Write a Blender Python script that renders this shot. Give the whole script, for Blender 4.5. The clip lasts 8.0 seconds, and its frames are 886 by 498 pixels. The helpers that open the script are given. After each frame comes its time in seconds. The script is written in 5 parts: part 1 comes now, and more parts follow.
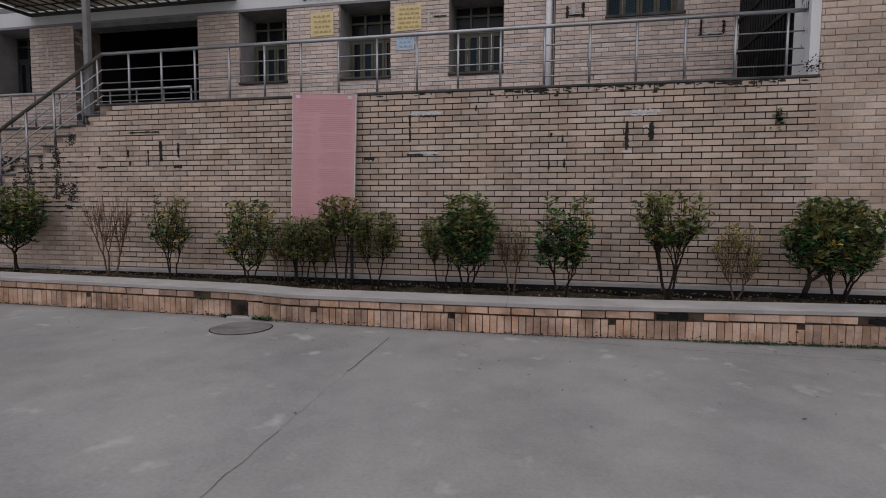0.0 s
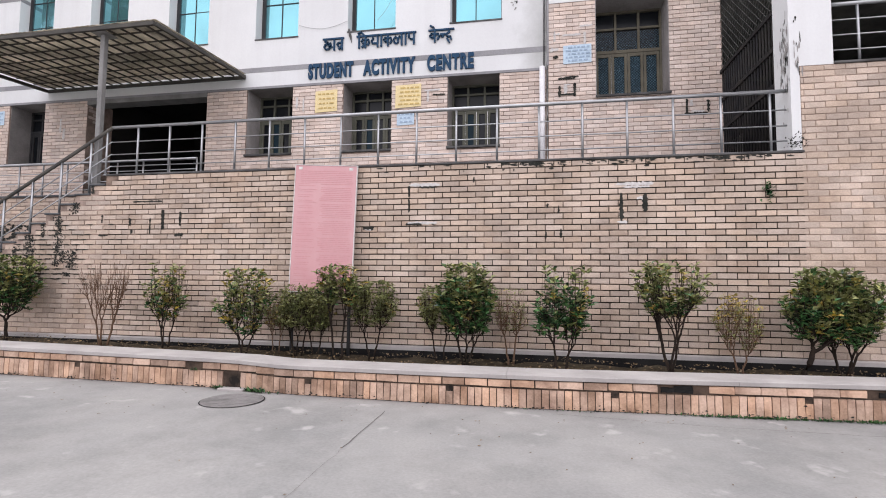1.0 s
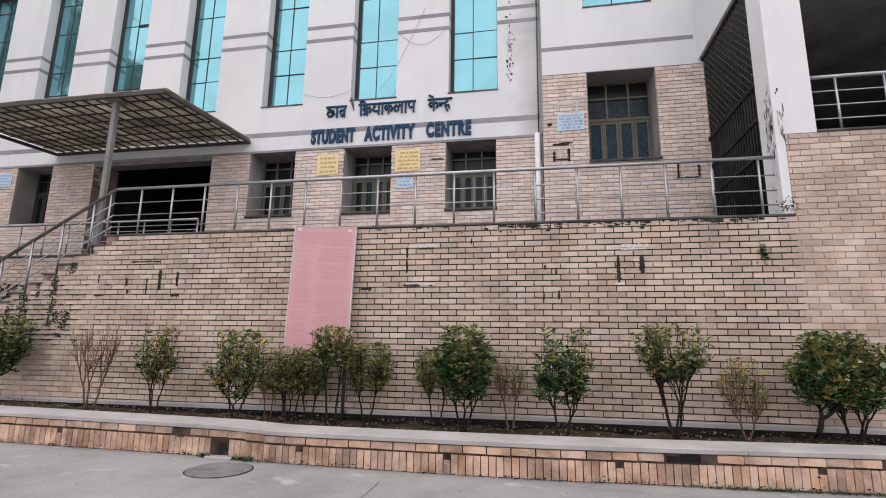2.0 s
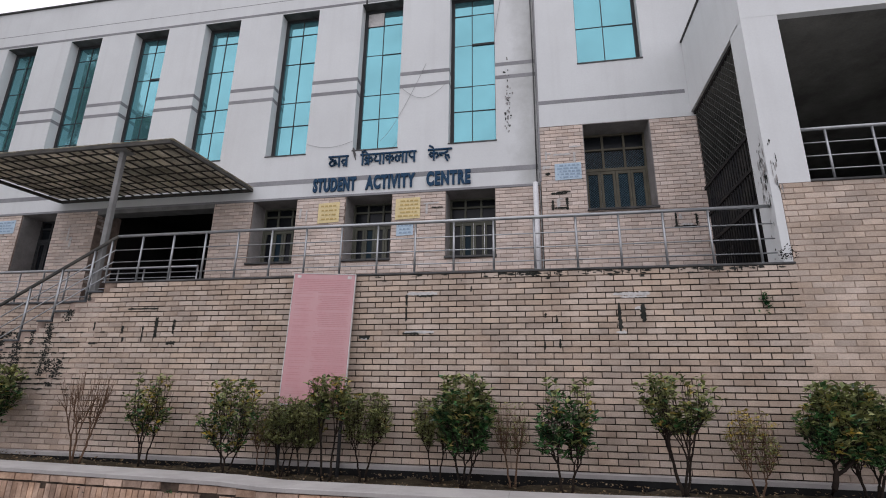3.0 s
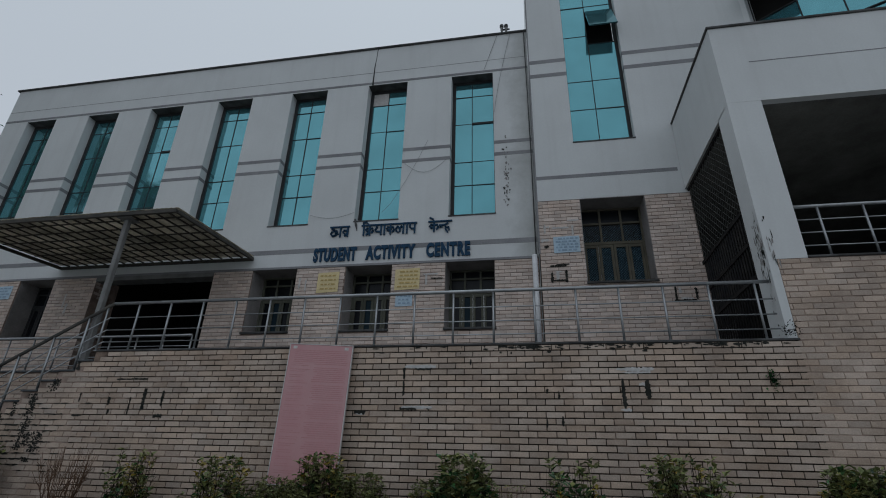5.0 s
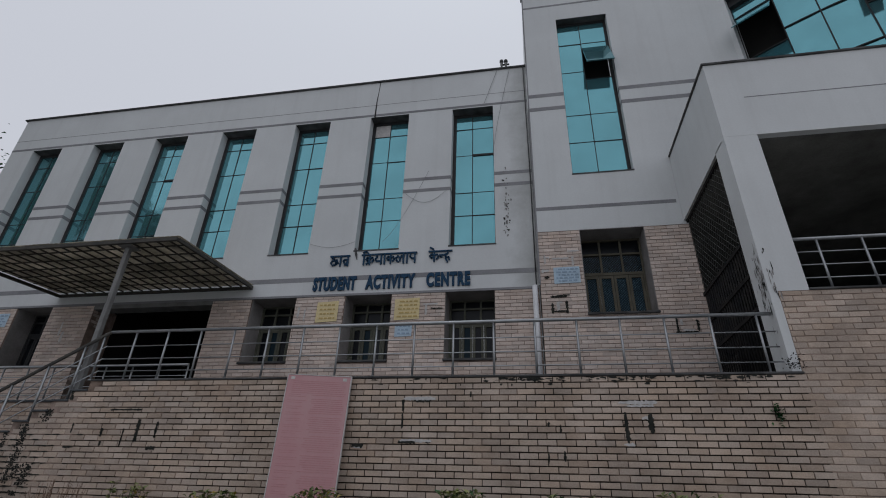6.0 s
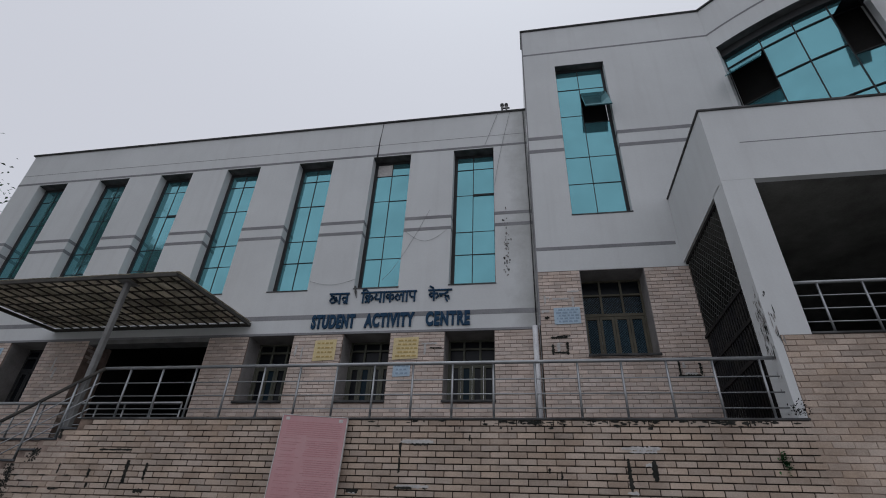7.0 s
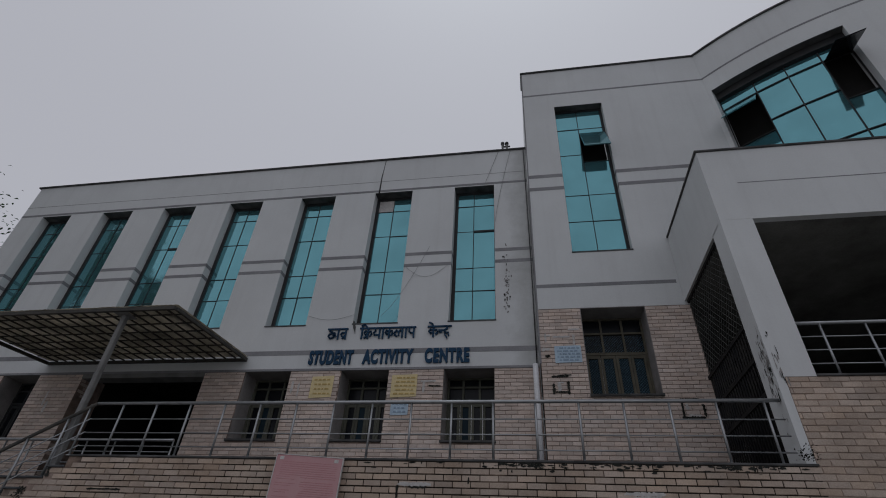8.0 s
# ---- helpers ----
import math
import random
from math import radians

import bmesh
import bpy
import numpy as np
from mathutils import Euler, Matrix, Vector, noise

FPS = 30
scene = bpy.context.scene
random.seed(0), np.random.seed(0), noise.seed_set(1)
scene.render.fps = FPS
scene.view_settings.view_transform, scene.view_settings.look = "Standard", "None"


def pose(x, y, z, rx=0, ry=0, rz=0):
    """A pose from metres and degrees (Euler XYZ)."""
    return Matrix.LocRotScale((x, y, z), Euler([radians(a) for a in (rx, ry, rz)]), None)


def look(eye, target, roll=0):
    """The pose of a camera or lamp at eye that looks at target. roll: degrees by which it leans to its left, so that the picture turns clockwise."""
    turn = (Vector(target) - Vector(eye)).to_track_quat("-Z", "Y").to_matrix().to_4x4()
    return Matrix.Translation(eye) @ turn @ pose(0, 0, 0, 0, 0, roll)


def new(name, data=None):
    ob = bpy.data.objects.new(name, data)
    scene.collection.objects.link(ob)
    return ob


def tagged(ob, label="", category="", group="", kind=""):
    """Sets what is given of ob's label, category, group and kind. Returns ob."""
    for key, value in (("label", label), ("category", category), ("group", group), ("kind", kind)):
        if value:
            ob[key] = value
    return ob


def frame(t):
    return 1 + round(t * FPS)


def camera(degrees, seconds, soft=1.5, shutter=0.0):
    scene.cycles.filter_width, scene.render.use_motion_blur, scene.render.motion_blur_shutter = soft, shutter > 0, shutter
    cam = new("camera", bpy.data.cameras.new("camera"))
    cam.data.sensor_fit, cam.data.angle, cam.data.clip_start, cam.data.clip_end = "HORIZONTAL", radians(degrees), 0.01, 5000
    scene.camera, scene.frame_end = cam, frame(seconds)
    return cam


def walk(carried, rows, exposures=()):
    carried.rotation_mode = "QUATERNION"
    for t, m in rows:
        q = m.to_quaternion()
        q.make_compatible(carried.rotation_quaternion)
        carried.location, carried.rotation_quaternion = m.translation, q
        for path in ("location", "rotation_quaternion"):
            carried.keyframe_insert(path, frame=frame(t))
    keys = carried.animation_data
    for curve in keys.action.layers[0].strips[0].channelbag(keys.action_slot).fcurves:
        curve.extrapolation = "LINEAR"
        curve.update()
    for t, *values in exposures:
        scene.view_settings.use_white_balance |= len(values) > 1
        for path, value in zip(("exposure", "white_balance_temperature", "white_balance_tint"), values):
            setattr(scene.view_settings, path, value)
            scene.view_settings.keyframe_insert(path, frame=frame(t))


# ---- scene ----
cam = camera(83.0, 8.0, soft=1.0)
PATH = [
    (0, (0.171, 0.024, 1.287), (-0.206, 1.984, 1.155), 0.4),
    (0.5, (0.162, 0.024, 1.303), (-0.213, 1.988, 1.295), 0.5),
    (1, (0.159, 0.03, 1.306), (-0.21, 1.991, 1.443), 0.6),
    (1.5, (0.16, 0.03, 1.311), (-0.202, 1.979, 1.578), 0.7),
    (3, (0.164, 0.048, 1.312), (-0.189, 1.935, 1.874), 0.9),
    (3.5, (0.159, 0.048, 1.314), (-0.188, 1.91, 1.957), 1.0),
    (4, (0.156, 0.053, 1.314), (-0.188, 1.892, 2.022), 1.2),
    (4.5, (0.153, 0.056, 1.321), (-0.187, 1.871, 2.088), 1.4),
    (6, (0.134, 0.052, 1.325), (-0.194, 1.791, 2.258), 2.0),
    (6.5, (0.139, 0.046, 1.33), (-0.186, 1.756, 2.316), 2.2),
    (7, (0.128, 0.042, 1.333), (-0.191, 1.705, 2.398), 2.8),
    (7.5, (0.126, 0.041, 1.339), (-0.191, 1.669, 2.457), 3.2),
    (8, (0.126, 0.036, 1.345), (-0.186, 1.619, 2.526), 3.6),
]
EXPOSURES = [(0, 0.18, 6150, 4), (0.5, 1.0, 6200, 5), (1.0, 1.5, 6200, 5), (1.5, 1.35, 6300, 5), (3.0, 0.72, 6050, 3), (3.5, 0.22, 5800, -3), (4.0, -0.08, 5600, -7), (4.5, -0.58, 5420, -10), (6.0, -0.36, 5780, -2), (6.5, -0.25, 5780, -2), (7.0, -0.3, 5800, -1), (7.5, -0.5, 5850, -1), (8.0, -0.8, 5850, 0)]
walk(cam, [(t, look(eye, target, roll)) for t, eye, target, roll in PATH], EXPOSURES)

# ---- world and sun: a bright overcast sky ----
world = bpy.data.worlds.new("overcast_sky")
scene.world = world
world.use_nodes = True
wn, wl = world.node_tree.nodes, world.node_tree.links
sky = wn.new("ShaderNodeTexSky")
sky.sky_type = "NISHITA"
sky.sun_disc = False
sky.sun_elevation, sky.sun_rotation = radians(86), radians(0)
sky.dust_density, sky.air_density = 4.0, 1.5
haze = wn.new("ShaderNodeHueSaturation")
haze.inputs["Saturation"].default_value = 0.12
wl.new(sky.outputs[0], haze.inputs["Color"])
cloud = wn.new("ShaderNodeMix")
cloud.data_type = "RGBA"
cloud.inputs["Factor"].default_value = 0.7
cloud.inputs[7].default_value = (5.75, 4.95, 5.3, 1)
wl.new(haze.outputs[0], cloud.inputs[6])
wl.new(cloud.outputs[2], wn["Background"].inputs["Color"])
wn["Background"].inputs["Strength"].default_value = 0.15
sun = new("sun", bpy.data.lights.new("sun", "SUN"))
sun.data.energy, sun.data.angle, sun.data.color = 0.4, radians(60), (1.0, 0.97, 0.94)
sun.matrix_basis = look((2, 43, 44), (0, 7, 3))

# ---- materials ----


def material(name, base, second=None, scale=3.0, fine=60.0, rough=0.8, bump=0.3, metal=0.0, fine_mix=0.25, spread=(0.35, 0.65), island=None, per=0.0, spec=0.2, dist=0.004, soot=0.0, soot_scale=0.7):
    """Two-scale noise between two colours, a fine grain, bump, and a change of value from piece to piece."""
    m = bpy.data.materials.new(name)
    m.use_nodes = True
    n, l = m.node_tree.nodes, m.node_tree.links
    b = n["Principled BSDF"]
    geo = n.new("ShaderNodeNewGeometry")
    big, small = n.new("ShaderNodeTexNoise"), n.new("ShaderNodeTexNoise")
    for tex, s in ((big, scale), (small, fine)):
        tex.inputs["Scale"].default_value, tex.inputs["Detail"].default_value = s, 5.0
        tex.inputs["Roughness"].default_value = 0.6
        l.new(geo.outputs["Position"], tex.inputs["Vector"])
    ramp = n.new("ShaderNodeValToRGB")
    ramp.color_ramp.elements[0].position, ramp.color_ramp.elements[1].position = spread
    ramp.color_ramp.elements[0].color = (*base, 1)
    ramp.color_ramp.elements[1].color = (*(second or [c * 0.8 for c in base]), 1)
    l.new(big.outputs["Fac"], ramp.inputs[0])
    hsv = n.new("ShaderNodeHueSaturation")
    l.new(ramp.outputs[0], hsv.inputs["Color"])
    grain = n.new("ShaderNodeMapRange")
    grain.inputs["To Min"].default_value, grain.inputs["To Max"].default_value = 1 - fine_mix, 1 + fine_mix
    l.new(small.outputs["Fac"], grain.inputs["Value"])
    value = grain.outputs[0]
    if per:
        spreadn = n.new("ShaderNodeMapRange")
        spreadn.inputs["To Min"].default_value, spreadn.inputs["To Max"].default_value = 1 - per, 1 + per
        if island:
            l.new(geo.outputs["Random Per Island"], spreadn.inputs["Value"])
        else:
            info = n.new("ShaderNodeObjectInfo")
            l.new(info.outputs["Random"], spreadn.inputs["Value"])
        mul = n.new("ShaderNodeMath")
        mul.operation = "MULTIPLY"
        l.new(value, mul.inputs[0])
        l.new(spreadn.outputs[0], mul.inputs[1])
        stir, rest, tone = n.new("ShaderNodeMath"), n.new("ShaderNodeMath"), n.new("ShaderNodeMapRange")
        stir.operation, rest.operation = "MULTIPLY", "FRACT"
        stir.inputs[1].default_value = 7.31
        tone.inputs["To Min"].default_value, tone.inputs["To Max"].default_value = 0.88, 1.12
        l.new(spreadn.inputs["Value"].links[0].from_socket, stir.inputs[0])
        l.new(stir.outputs[0], rest.inputs[0])
        l.new(rest.outputs[0], tone.inputs["Value"])
        l.new(tone.outputs[0], hsv.inputs["Saturation"])
        value = mul.outputs[0]
    if soot:
        grime, dark, mul = n.new("ShaderNodeTexNoise"), n.new("ShaderNodeMapRange"), n.new("ShaderNodeMath")
        grime.inputs["Scale"].default_value, grime.inputs["Detail"].default_value, grime.inputs["Roughness"].default_value = soot_scale, 8.0, 0.72
        for key, val in (("From Min", 0.44), ("From Max", 0.68), ("To Min", 1.06), ("To Max", 1.0 - soot)):
            dark.inputs[key].default_value = val
        mul.operation = "MULTIPLY"
        l.new(geo.outputs["Position"], grime.inputs["Vector"])
        l.new(grime.outputs["Fac"], dark.inputs["Value"])
        l.new(value, mul.inputs[0])
        l.new(dark.outputs[0], mul.inputs[1])
        value = mul.outputs[0]
    l.new(value, hsv.inputs["Value"])
    l.new(hsv.outputs[0], b.inputs["Base Color"])
    b.inputs["Roughness"].default_value, b.inputs["Metallic"].default_value = rough, metal
    b.inputs["Specular IOR Level"].default_value = spec
    if bump:
        bu = n.new("ShaderNodeBump")
        bu.inputs["Strength"].default_value, bu.inputs["Distance"].default_value = bump, dist
        l.new(small.outputs["Fac"], bu.inputs["Height"])
        l.new(bu.outputs[0], b.inputs["Normal"])
    return m


CONCRETE = material("worn_concrete", (0.272, 0.265, 0.254), (0.218, 0.216, 0.21), 0.9, 45, 0.85, 0.3, fine_mix=0.22, soot=0.22, soot_scale=0.55)
cn, cl = CONCRETE.node_tree.nodes, CONCRETE.node_tree.links
c_geo = [n for n in cn if n.bl_idname == "ShaderNodeNewGeometry"][0]
c_spot, c_ramp, c_mix = cn.new("ShaderNodeTexNoise"), cn.new("ShaderNodeValToRGB"), cn.new("ShaderNodeMix")
c_spot.inputs["Scale"].default_value, c_spot.inputs["Detail"].default_value = 3.1, 7
c_ramp.color_ramp.elements[0].position, c_ramp.color_ramp.elements[1].position = 0.63, 0.72
c_mix.data_type = "RGBA"
c_mix.inputs[7].default_value = (0.35, 0.339, 0.326, 1)
cl.new(c_geo.outputs["Position"], c_spot.inputs["Vector"])
cl.new(c_spot.outputs["Fac"], c_ramp.inputs[0])
cl.new(c_ramp.outputs[0], c_mix.inputs[0])
c_base = cn["Principled BSDF"].inputs["Base Color"]
cl.new(c_base.links[0].from_socket, c_mix.inputs[6])
cl.new(c_mix.outputs[2], c_base)
PLASTER = material("white_painted_plaster", (0.675, 0.69, 0.69), (0.62, 0.632, 0.632), 0.6, 30, 0.75, 0.15, fine_mix=0.06)
# rain streaks and grime down the plaster
pn, pl = PLASTER.node_tree.nodes, PLASTER.node_tree.links
p_geo = [n for n in pn if n.bl_idname == "ShaderNodeNewGeometry"][0]
p_map, p_tex, p_ramp, p_mix = pn.new("ShaderNodeMapping"), pn.new("ShaderNodeTexNoise"), pn.new("ShaderNodeValToRGB"), pn.new("ShaderNodeMix")
p_map.inputs["Scale"].default_value = (5, 5, 0.3)
p_tex.inputs["Scale"].default_value, p_tex.inputs["Detail"].default_value = 1.0, 7
p_ramp.color_ramp.elements[0].position, p_ramp.color_ramp.elements[1].position = 0.5, 0.78
p_ramp.color_ramp.elements[1].color = (0.16, 0.16, 0.16, 1)
p_ramp.color_ramp.elements[0].color = (0, 0, 0, 1)
p_mix.data_type = "RGBA"
p_mix.inputs[7].default_value = (0.42, 0.41, 0.40, 1)
pl.new(p_geo.outputs["Position"], p_map.inputs["Vector"])
pl.new(p_map.outputs[0], p_tex.inputs["Vector"])
pl.new(p_tex.outputs["Fac"], p_ramp.inputs[0])
pl.new(p_ramp.outputs[0], p_mix.inputs[0])
p_base = pn["Principled BSDF"].inputs["Base Color"]
pl.new(p_base.links[0].from_socket, p_mix.inputs[6])
pl.new(p_mix.outputs[2], p_base)
# damp grey wash down the strip of plaster by the tower's corner
w_xyz, w_in, w_tex, w_cut, w_mul, w_mix = (pn.new(k) for k in ("ShaderNodeSeparateXYZ", "ShaderNodeMapRange", "ShaderNodeTexNoise", "ShaderNodeMapRange", "ShaderNodeMath", "ShaderNodeMix"))
for key, val in (("From Min", -0.75), ("From Max", 0.15), ("To Min", -0.35), ("To Max", 0.3)):
    w_in.inputs[key].default_value = val
w_tex.inputs["Scale"].default_value, w_tex.inputs["Detail"].default_value, w_tex.inputs["Roughness"].default_value = 1.3, 8, 0.7
for key, val in (("From Min", 0.45), ("From Max", 0.95), ("To Min", 0.0), ("To Max", 0.7)):
    w_cut.inputs[key].default_value = val
w_mul.operation, w_mix.data_type = "ADD", "RGBA"
w_mix.inputs[7].default_value = (0.33, 0.335, 0.32, 1)
w_out, w_less = pn.new("ShaderNodeMath"), pn.new("ShaderNodeMath")
w_less.operation, w_out.operation = "LESS_THAN", "MULTIPLY"
w_less.inputs[1].default_value = 0.37
pl.new(p_geo.outputs["Position"], w_xyz.inputs[0])
pl.new(p_geo.outputs["Position"], w_tex.inputs["Vector"])
pl.new(w_xyz.outputs[0], w_in.inputs["Value"])
pl.new(w_xyz.outputs[0], w_less.inputs[0])
pl.new(w_in.outputs[0], w_mul.inputs[0])
pl.new(w_tex.outputs["Fac"], w_mul.inputs[1])
pl.new(w_mul.outputs[0], w_cut.inputs["Value"])
pl.new(w_cut.outputs[0], w_out.inputs[0])
pl.new(w_less.outputs[0], w_out.inputs[1])
pl.new(w_out.outputs[0], w_mix.inputs[0])
pl.new(p_mix.outputs[2], w_mix.inputs[6])
pl.new(w_mix.outputs[2], p_base)
GREY_BAND = material("grey_plaster_groove", (0.29, 0.29, 0.30), (0.22, 0.22, 0.23), 1.5, 40, 0.85, 0.2)
# Copings and sills, and the dark sheets that stand for shaded soffits.
COPING = material("weathered_coping_and_soffit_shade", (0.12, 0.12, 0.12), (0.05, 0.05, 0.05), 2.5, 40, 0.85, 0.3, spec=0.12)
BRICK = material("tan_brick", (0.49, 0.405, 0.336), (0.415, 0.33, 0.262), 1.6, 55, 0.85, 0.5, fine_mix=0.34, per=0.17, soot=0.24, soot_scale=1.5)
BRICK_JOINED = material("tan_brick_joined", (0.49, 0.405, 0.336), (0.415, 0.33, 0.262), 1.6, 55, 0.85, 0.5, fine_mix=0.34, per=0.17, soot=0.24, soot_scale=1.5, island=True)
FACADE_BRICK = material("tan_facing_brick", (0.63, 0.54, 0.48), (0.54, 0.45, 0.39), 2.2, 55, 0.85, 0.3, fine_mix=0.24, per=0.15, soot=0.1, soot_scale=2.5, island=True)
FACADE_PIECE = material("tan_facing_brick_piece", (0.63, 0.54, 0.48), (0.54, 0.45, 0.39), 2.2, 55, 0.85, 0.3, fine_mix=0.24, per=0.15, soot=0.1, soot_scale=2.5)
MORTAR = material("stained_mortar", (0.33, 0.25, 0.20), (0.03, 0.025, 0.021), 2.3, 30, 0.95, 0.3, spread=(0.38, 0.62), spec=0.06)
# joints blackened along the middle of the wall, fading to both ends
mn, ml = MORTAR.node_tree.nodes, MORTAR.node_tree.links
m_geo = [n for n in mn if n.bl_idname == "ShaderNodeNewGeometry"][0]
m_ramp = [n for n in mn if n.bl_idname == "ShaderNodeValToRGB"][0]
m_noise = m_ramp.inputs[0].links[0].from_socket
m_xyz = mn.new("ShaderNodeSeparateXYZ")
ml.new(m_geo.outputs["Position"], m_xyz.inputs[0])
m_west = mn.new("ShaderNodeMapRange")
for key, val in (("From Min", -5.5), ("From Max", -2.2), ("To Min", 0.09), ("To Max", 0.16)):
    m_west.inputs[key].default_value = val
ml.new(m_xyz.outputs[0], m_west.inputs["Value"])
m_add = mn.new("ShaderNodeMath")
m_add.operation = "ADD"
ml.new(m_noise, m_add.inputs[0])
ml.new(m_west.outputs[0], m_add.inputs[1])
ml.new(m_add.outputs[0], m_ramp.inputs[0])
MORTAR_PALE = material("pale_mortar", (0.41, 0.32, 0.27), (0.14, 0.108, 0.09), 2.4, 30, 0.95, 0.3)
CURB_BRICK = material("curb_brick", (0.50, 0.355, 0.262), (0.36, 0.235, 0.165), 3.2, 50, 0.85, 0.5, fine_mix=0.3, per=0.24, soot=0.5, soot_scale=1.6)
KERB_CORE = material("kerb_mortar", (0.10, 0.072, 0.055), (0.02, 0.018, 0.016), 6, 40, 0.95, 0.4, spec=0.08)
CRACK = material("crack_dirt", (0.12, 0.11, 0.105), (0.07, 0.065, 0.06), 8, 50, 0.95, 0.2)
RIB = material("dark_canopy_steel", (0.05, 0.05, 0.048), (0.085, 0.08, 0.07), 3, 60, 0.6, 0.15, spec=0.15)
CAP_STONE = material("pale_cap_stone", (0.385, 0.365, 0.35), (0.30, 0.283, 0.272), 2.0, 50, 0.8, 0.25, fine_mix=0.12)
SOIL = material("dark_soil", (0.085, 0.068, 0.046), (0.036, 0.03, 0.021), 4.0, 35, 1.0, 1.0, fine_mix=0.5, dist=0.03, spec=0.05)
LITTER = material("dry_leaf_litter", (0.20, 0.145, 0.085), (0.11, 0.08, 0.05), 8, 40, 0.9, 0.2, per=0.4, island=True)
# Black for mortar lumps and gaps, and for the shadow painted below the plinth.
BLACK = material("black_stone_and_shadow", (0.011, 0.011, 0.011), (0.02, 0.02, 0.02), 3, 40, 0.8, 0.3, spec=0.06)
STEEL = material("brushed_steel_tube", (0.42, 0.43, 0.44), (0.32, 0.33, 0.34), 4, 90, 0.40, 0.05, metal=0.9, fine_mix=0.1)
PAINTED_STEEL = material("grey_painted_steel", (0.23, 0.23, 0.225), (0.16, 0.16, 0.155), 3, 60, 0.55, 0.15)
DARK_STEEL = material("dark_steel", (0.035, 0.037, 0.042), (0.05, 0.05, 0.05), 3, 60, 0.5, 0.15)
GRILLE_STEEL = material("black_matt_grille", (0.016, 0.016, 0.018), (0.03, 0.028, 0.026), 3, 60, 0.8, 0.15, spec=0.12)
MESH_STEEL = material("grey_matt_wire", (0.13, 0.13, 0.12), (0.09, 0.09, 0.085), 3, 60, 0.8, 0.1, spec=0.15)
DARK_FRAME = material("dark_window_frame", (0.03, 0.032, 0.035), (0.045, 0.045, 0.045), 3, 60, 0.45, 0.1)
WOOD_FRAME = material("olive_painted_frame", (0.135, 0.125, 0.092), (0.095, 0.088, 0.066), 3, 60, 0.6, 0.2)
OLD_FRAME = material("dark_olive_frame", (0.125, 0.128, 0.10), (0.085, 0.087, 0.068), 3, 60, 0.6, 0.2)
SHEET = material("weathered_translucent_sheet", (0.74, 0.69, 0.60), (0.42, 0.39, 0.32), 1.8, 30, 0.7, 0.2, fine_mix=0.25, soot=0.55, soot_scale=1.3)
GRANITE = material("dark_granite_tread", (0.09, 0.095, 0.10), (0.05, 0.055, 0.06), 5, 70, 0.45, 0.2)
# Unlit rooms: their shade is put into this near-black plaster colour.
INNER = material("interior_plaster_painted_shade", (0.028, 0.027, 0.026), (0.02, 0.019, 0.018), 1, 30, 0.9, 0.1, spec=0.1)
# Darker than the beams' plaster: the ceiling's shade is in this colour.
DIM_CEILING = material("shaded_ceiling_plaster", (0.20, 0.20, 0.185), (0.12, 0.12, 0.11), 1.2, 30, 0.9, 0.1, soot=0.3)
BANNER = material("faded_pink_sheet", (0.50, 0.262, 0.276), (0.53, 0.335, 0.342), 0.9, 30, 0.6, 0.05, fine_mix=0.04)
COVER = material("grey_cast_cover", (0.20, 0.19, 0.185), (0.13, 0.124, 0.12), 6, 50, 0.85, 0.4, fine_mix=0.3)
WIRE = material("pale_blue_wire", (0.15, 0.25, 0.31), (0.10, 0.17, 0.22), 6, 50, 0.6, 0.1)
BANNER_INK = material("faded_red_print", (0.468, 0.232, 0.247), (0.49, 0.262, 0.275), 2, 30, 0.6, 0)
BLUE_LETTER = material("blue_black_letter", (0.008, 0.04, 0.092), (0.012, 0.05, 0.105), 4, 50, 0.5, 0.1)
YELLOW_PAPER = material("yellow_paper", (0.74, 0.62, 0.34), (0.68, 0.57, 0.32), 5, 50, 0.8, 0.05)
BLUE_PAPER = material("pale_blue_paper", (0.50, 0.62, 0.72), (0.44, 0.55, 0.66), 5, 50, 0.8, 0.05)
RED_INK = material("faded_orange_ink", (0.55, 0.41, 0.16), None, 5, 50, 0.8, 0)
GREY_INK = material("blue_grey_ink", (0.34, 0.44, 0.56), None, 5, 50, 0.8, 0)
PAPER = material("torn_white_paper", (0.62, 0.60, 0.58), (0.45, 0.44, 0.43), 9, 60, 0.9, 0.1)
MOSS = material("black_moss_stain", (0.02, 0.022, 0.02), (0.045, 0.045, 0.04), 9, 60, 0.95, 0.3, spec=0.06)
PIPE = material("white_plastic_pipe", (0.70, 0.70, 0.71), (0.60, 0.60, 0.61), 2, 40, 0.5, 0.05)
BARK = material("brown_bark", (0.032, 0.024, 0.019), (0.016, 0.013, 0.011), 12, 80, 0.95, 0.5, spec=0.1)
DRY_BARK = material("dry_twig_bark", (0.15, 0.092, 0.06), (0.085, 0.055, 0.036), 12, 80, 0.95, 0.4)
LEAF = material("green_leaf", (0.08, 0.165, 0.058), (0.02, 0.055, 0.024), 5, 40, 0.27, 0.05, per=0.6, island=True, spec=0.42)
LEAF_PALE = material("olive_leaf", (0.23, 0.235, 0.085), (0.125, 0.15, 0.055), 5, 40, 0.55, 0.05, per=0.4, island=True, spec=0.35)
LEAF_YELLOW = material("yellow_leaf", (0.38, 0.27, 0.06), (0.26, 0.23, 0.06), 5, 40, 0.55, 0.05, per=0.35, island=True, spec=0.3)


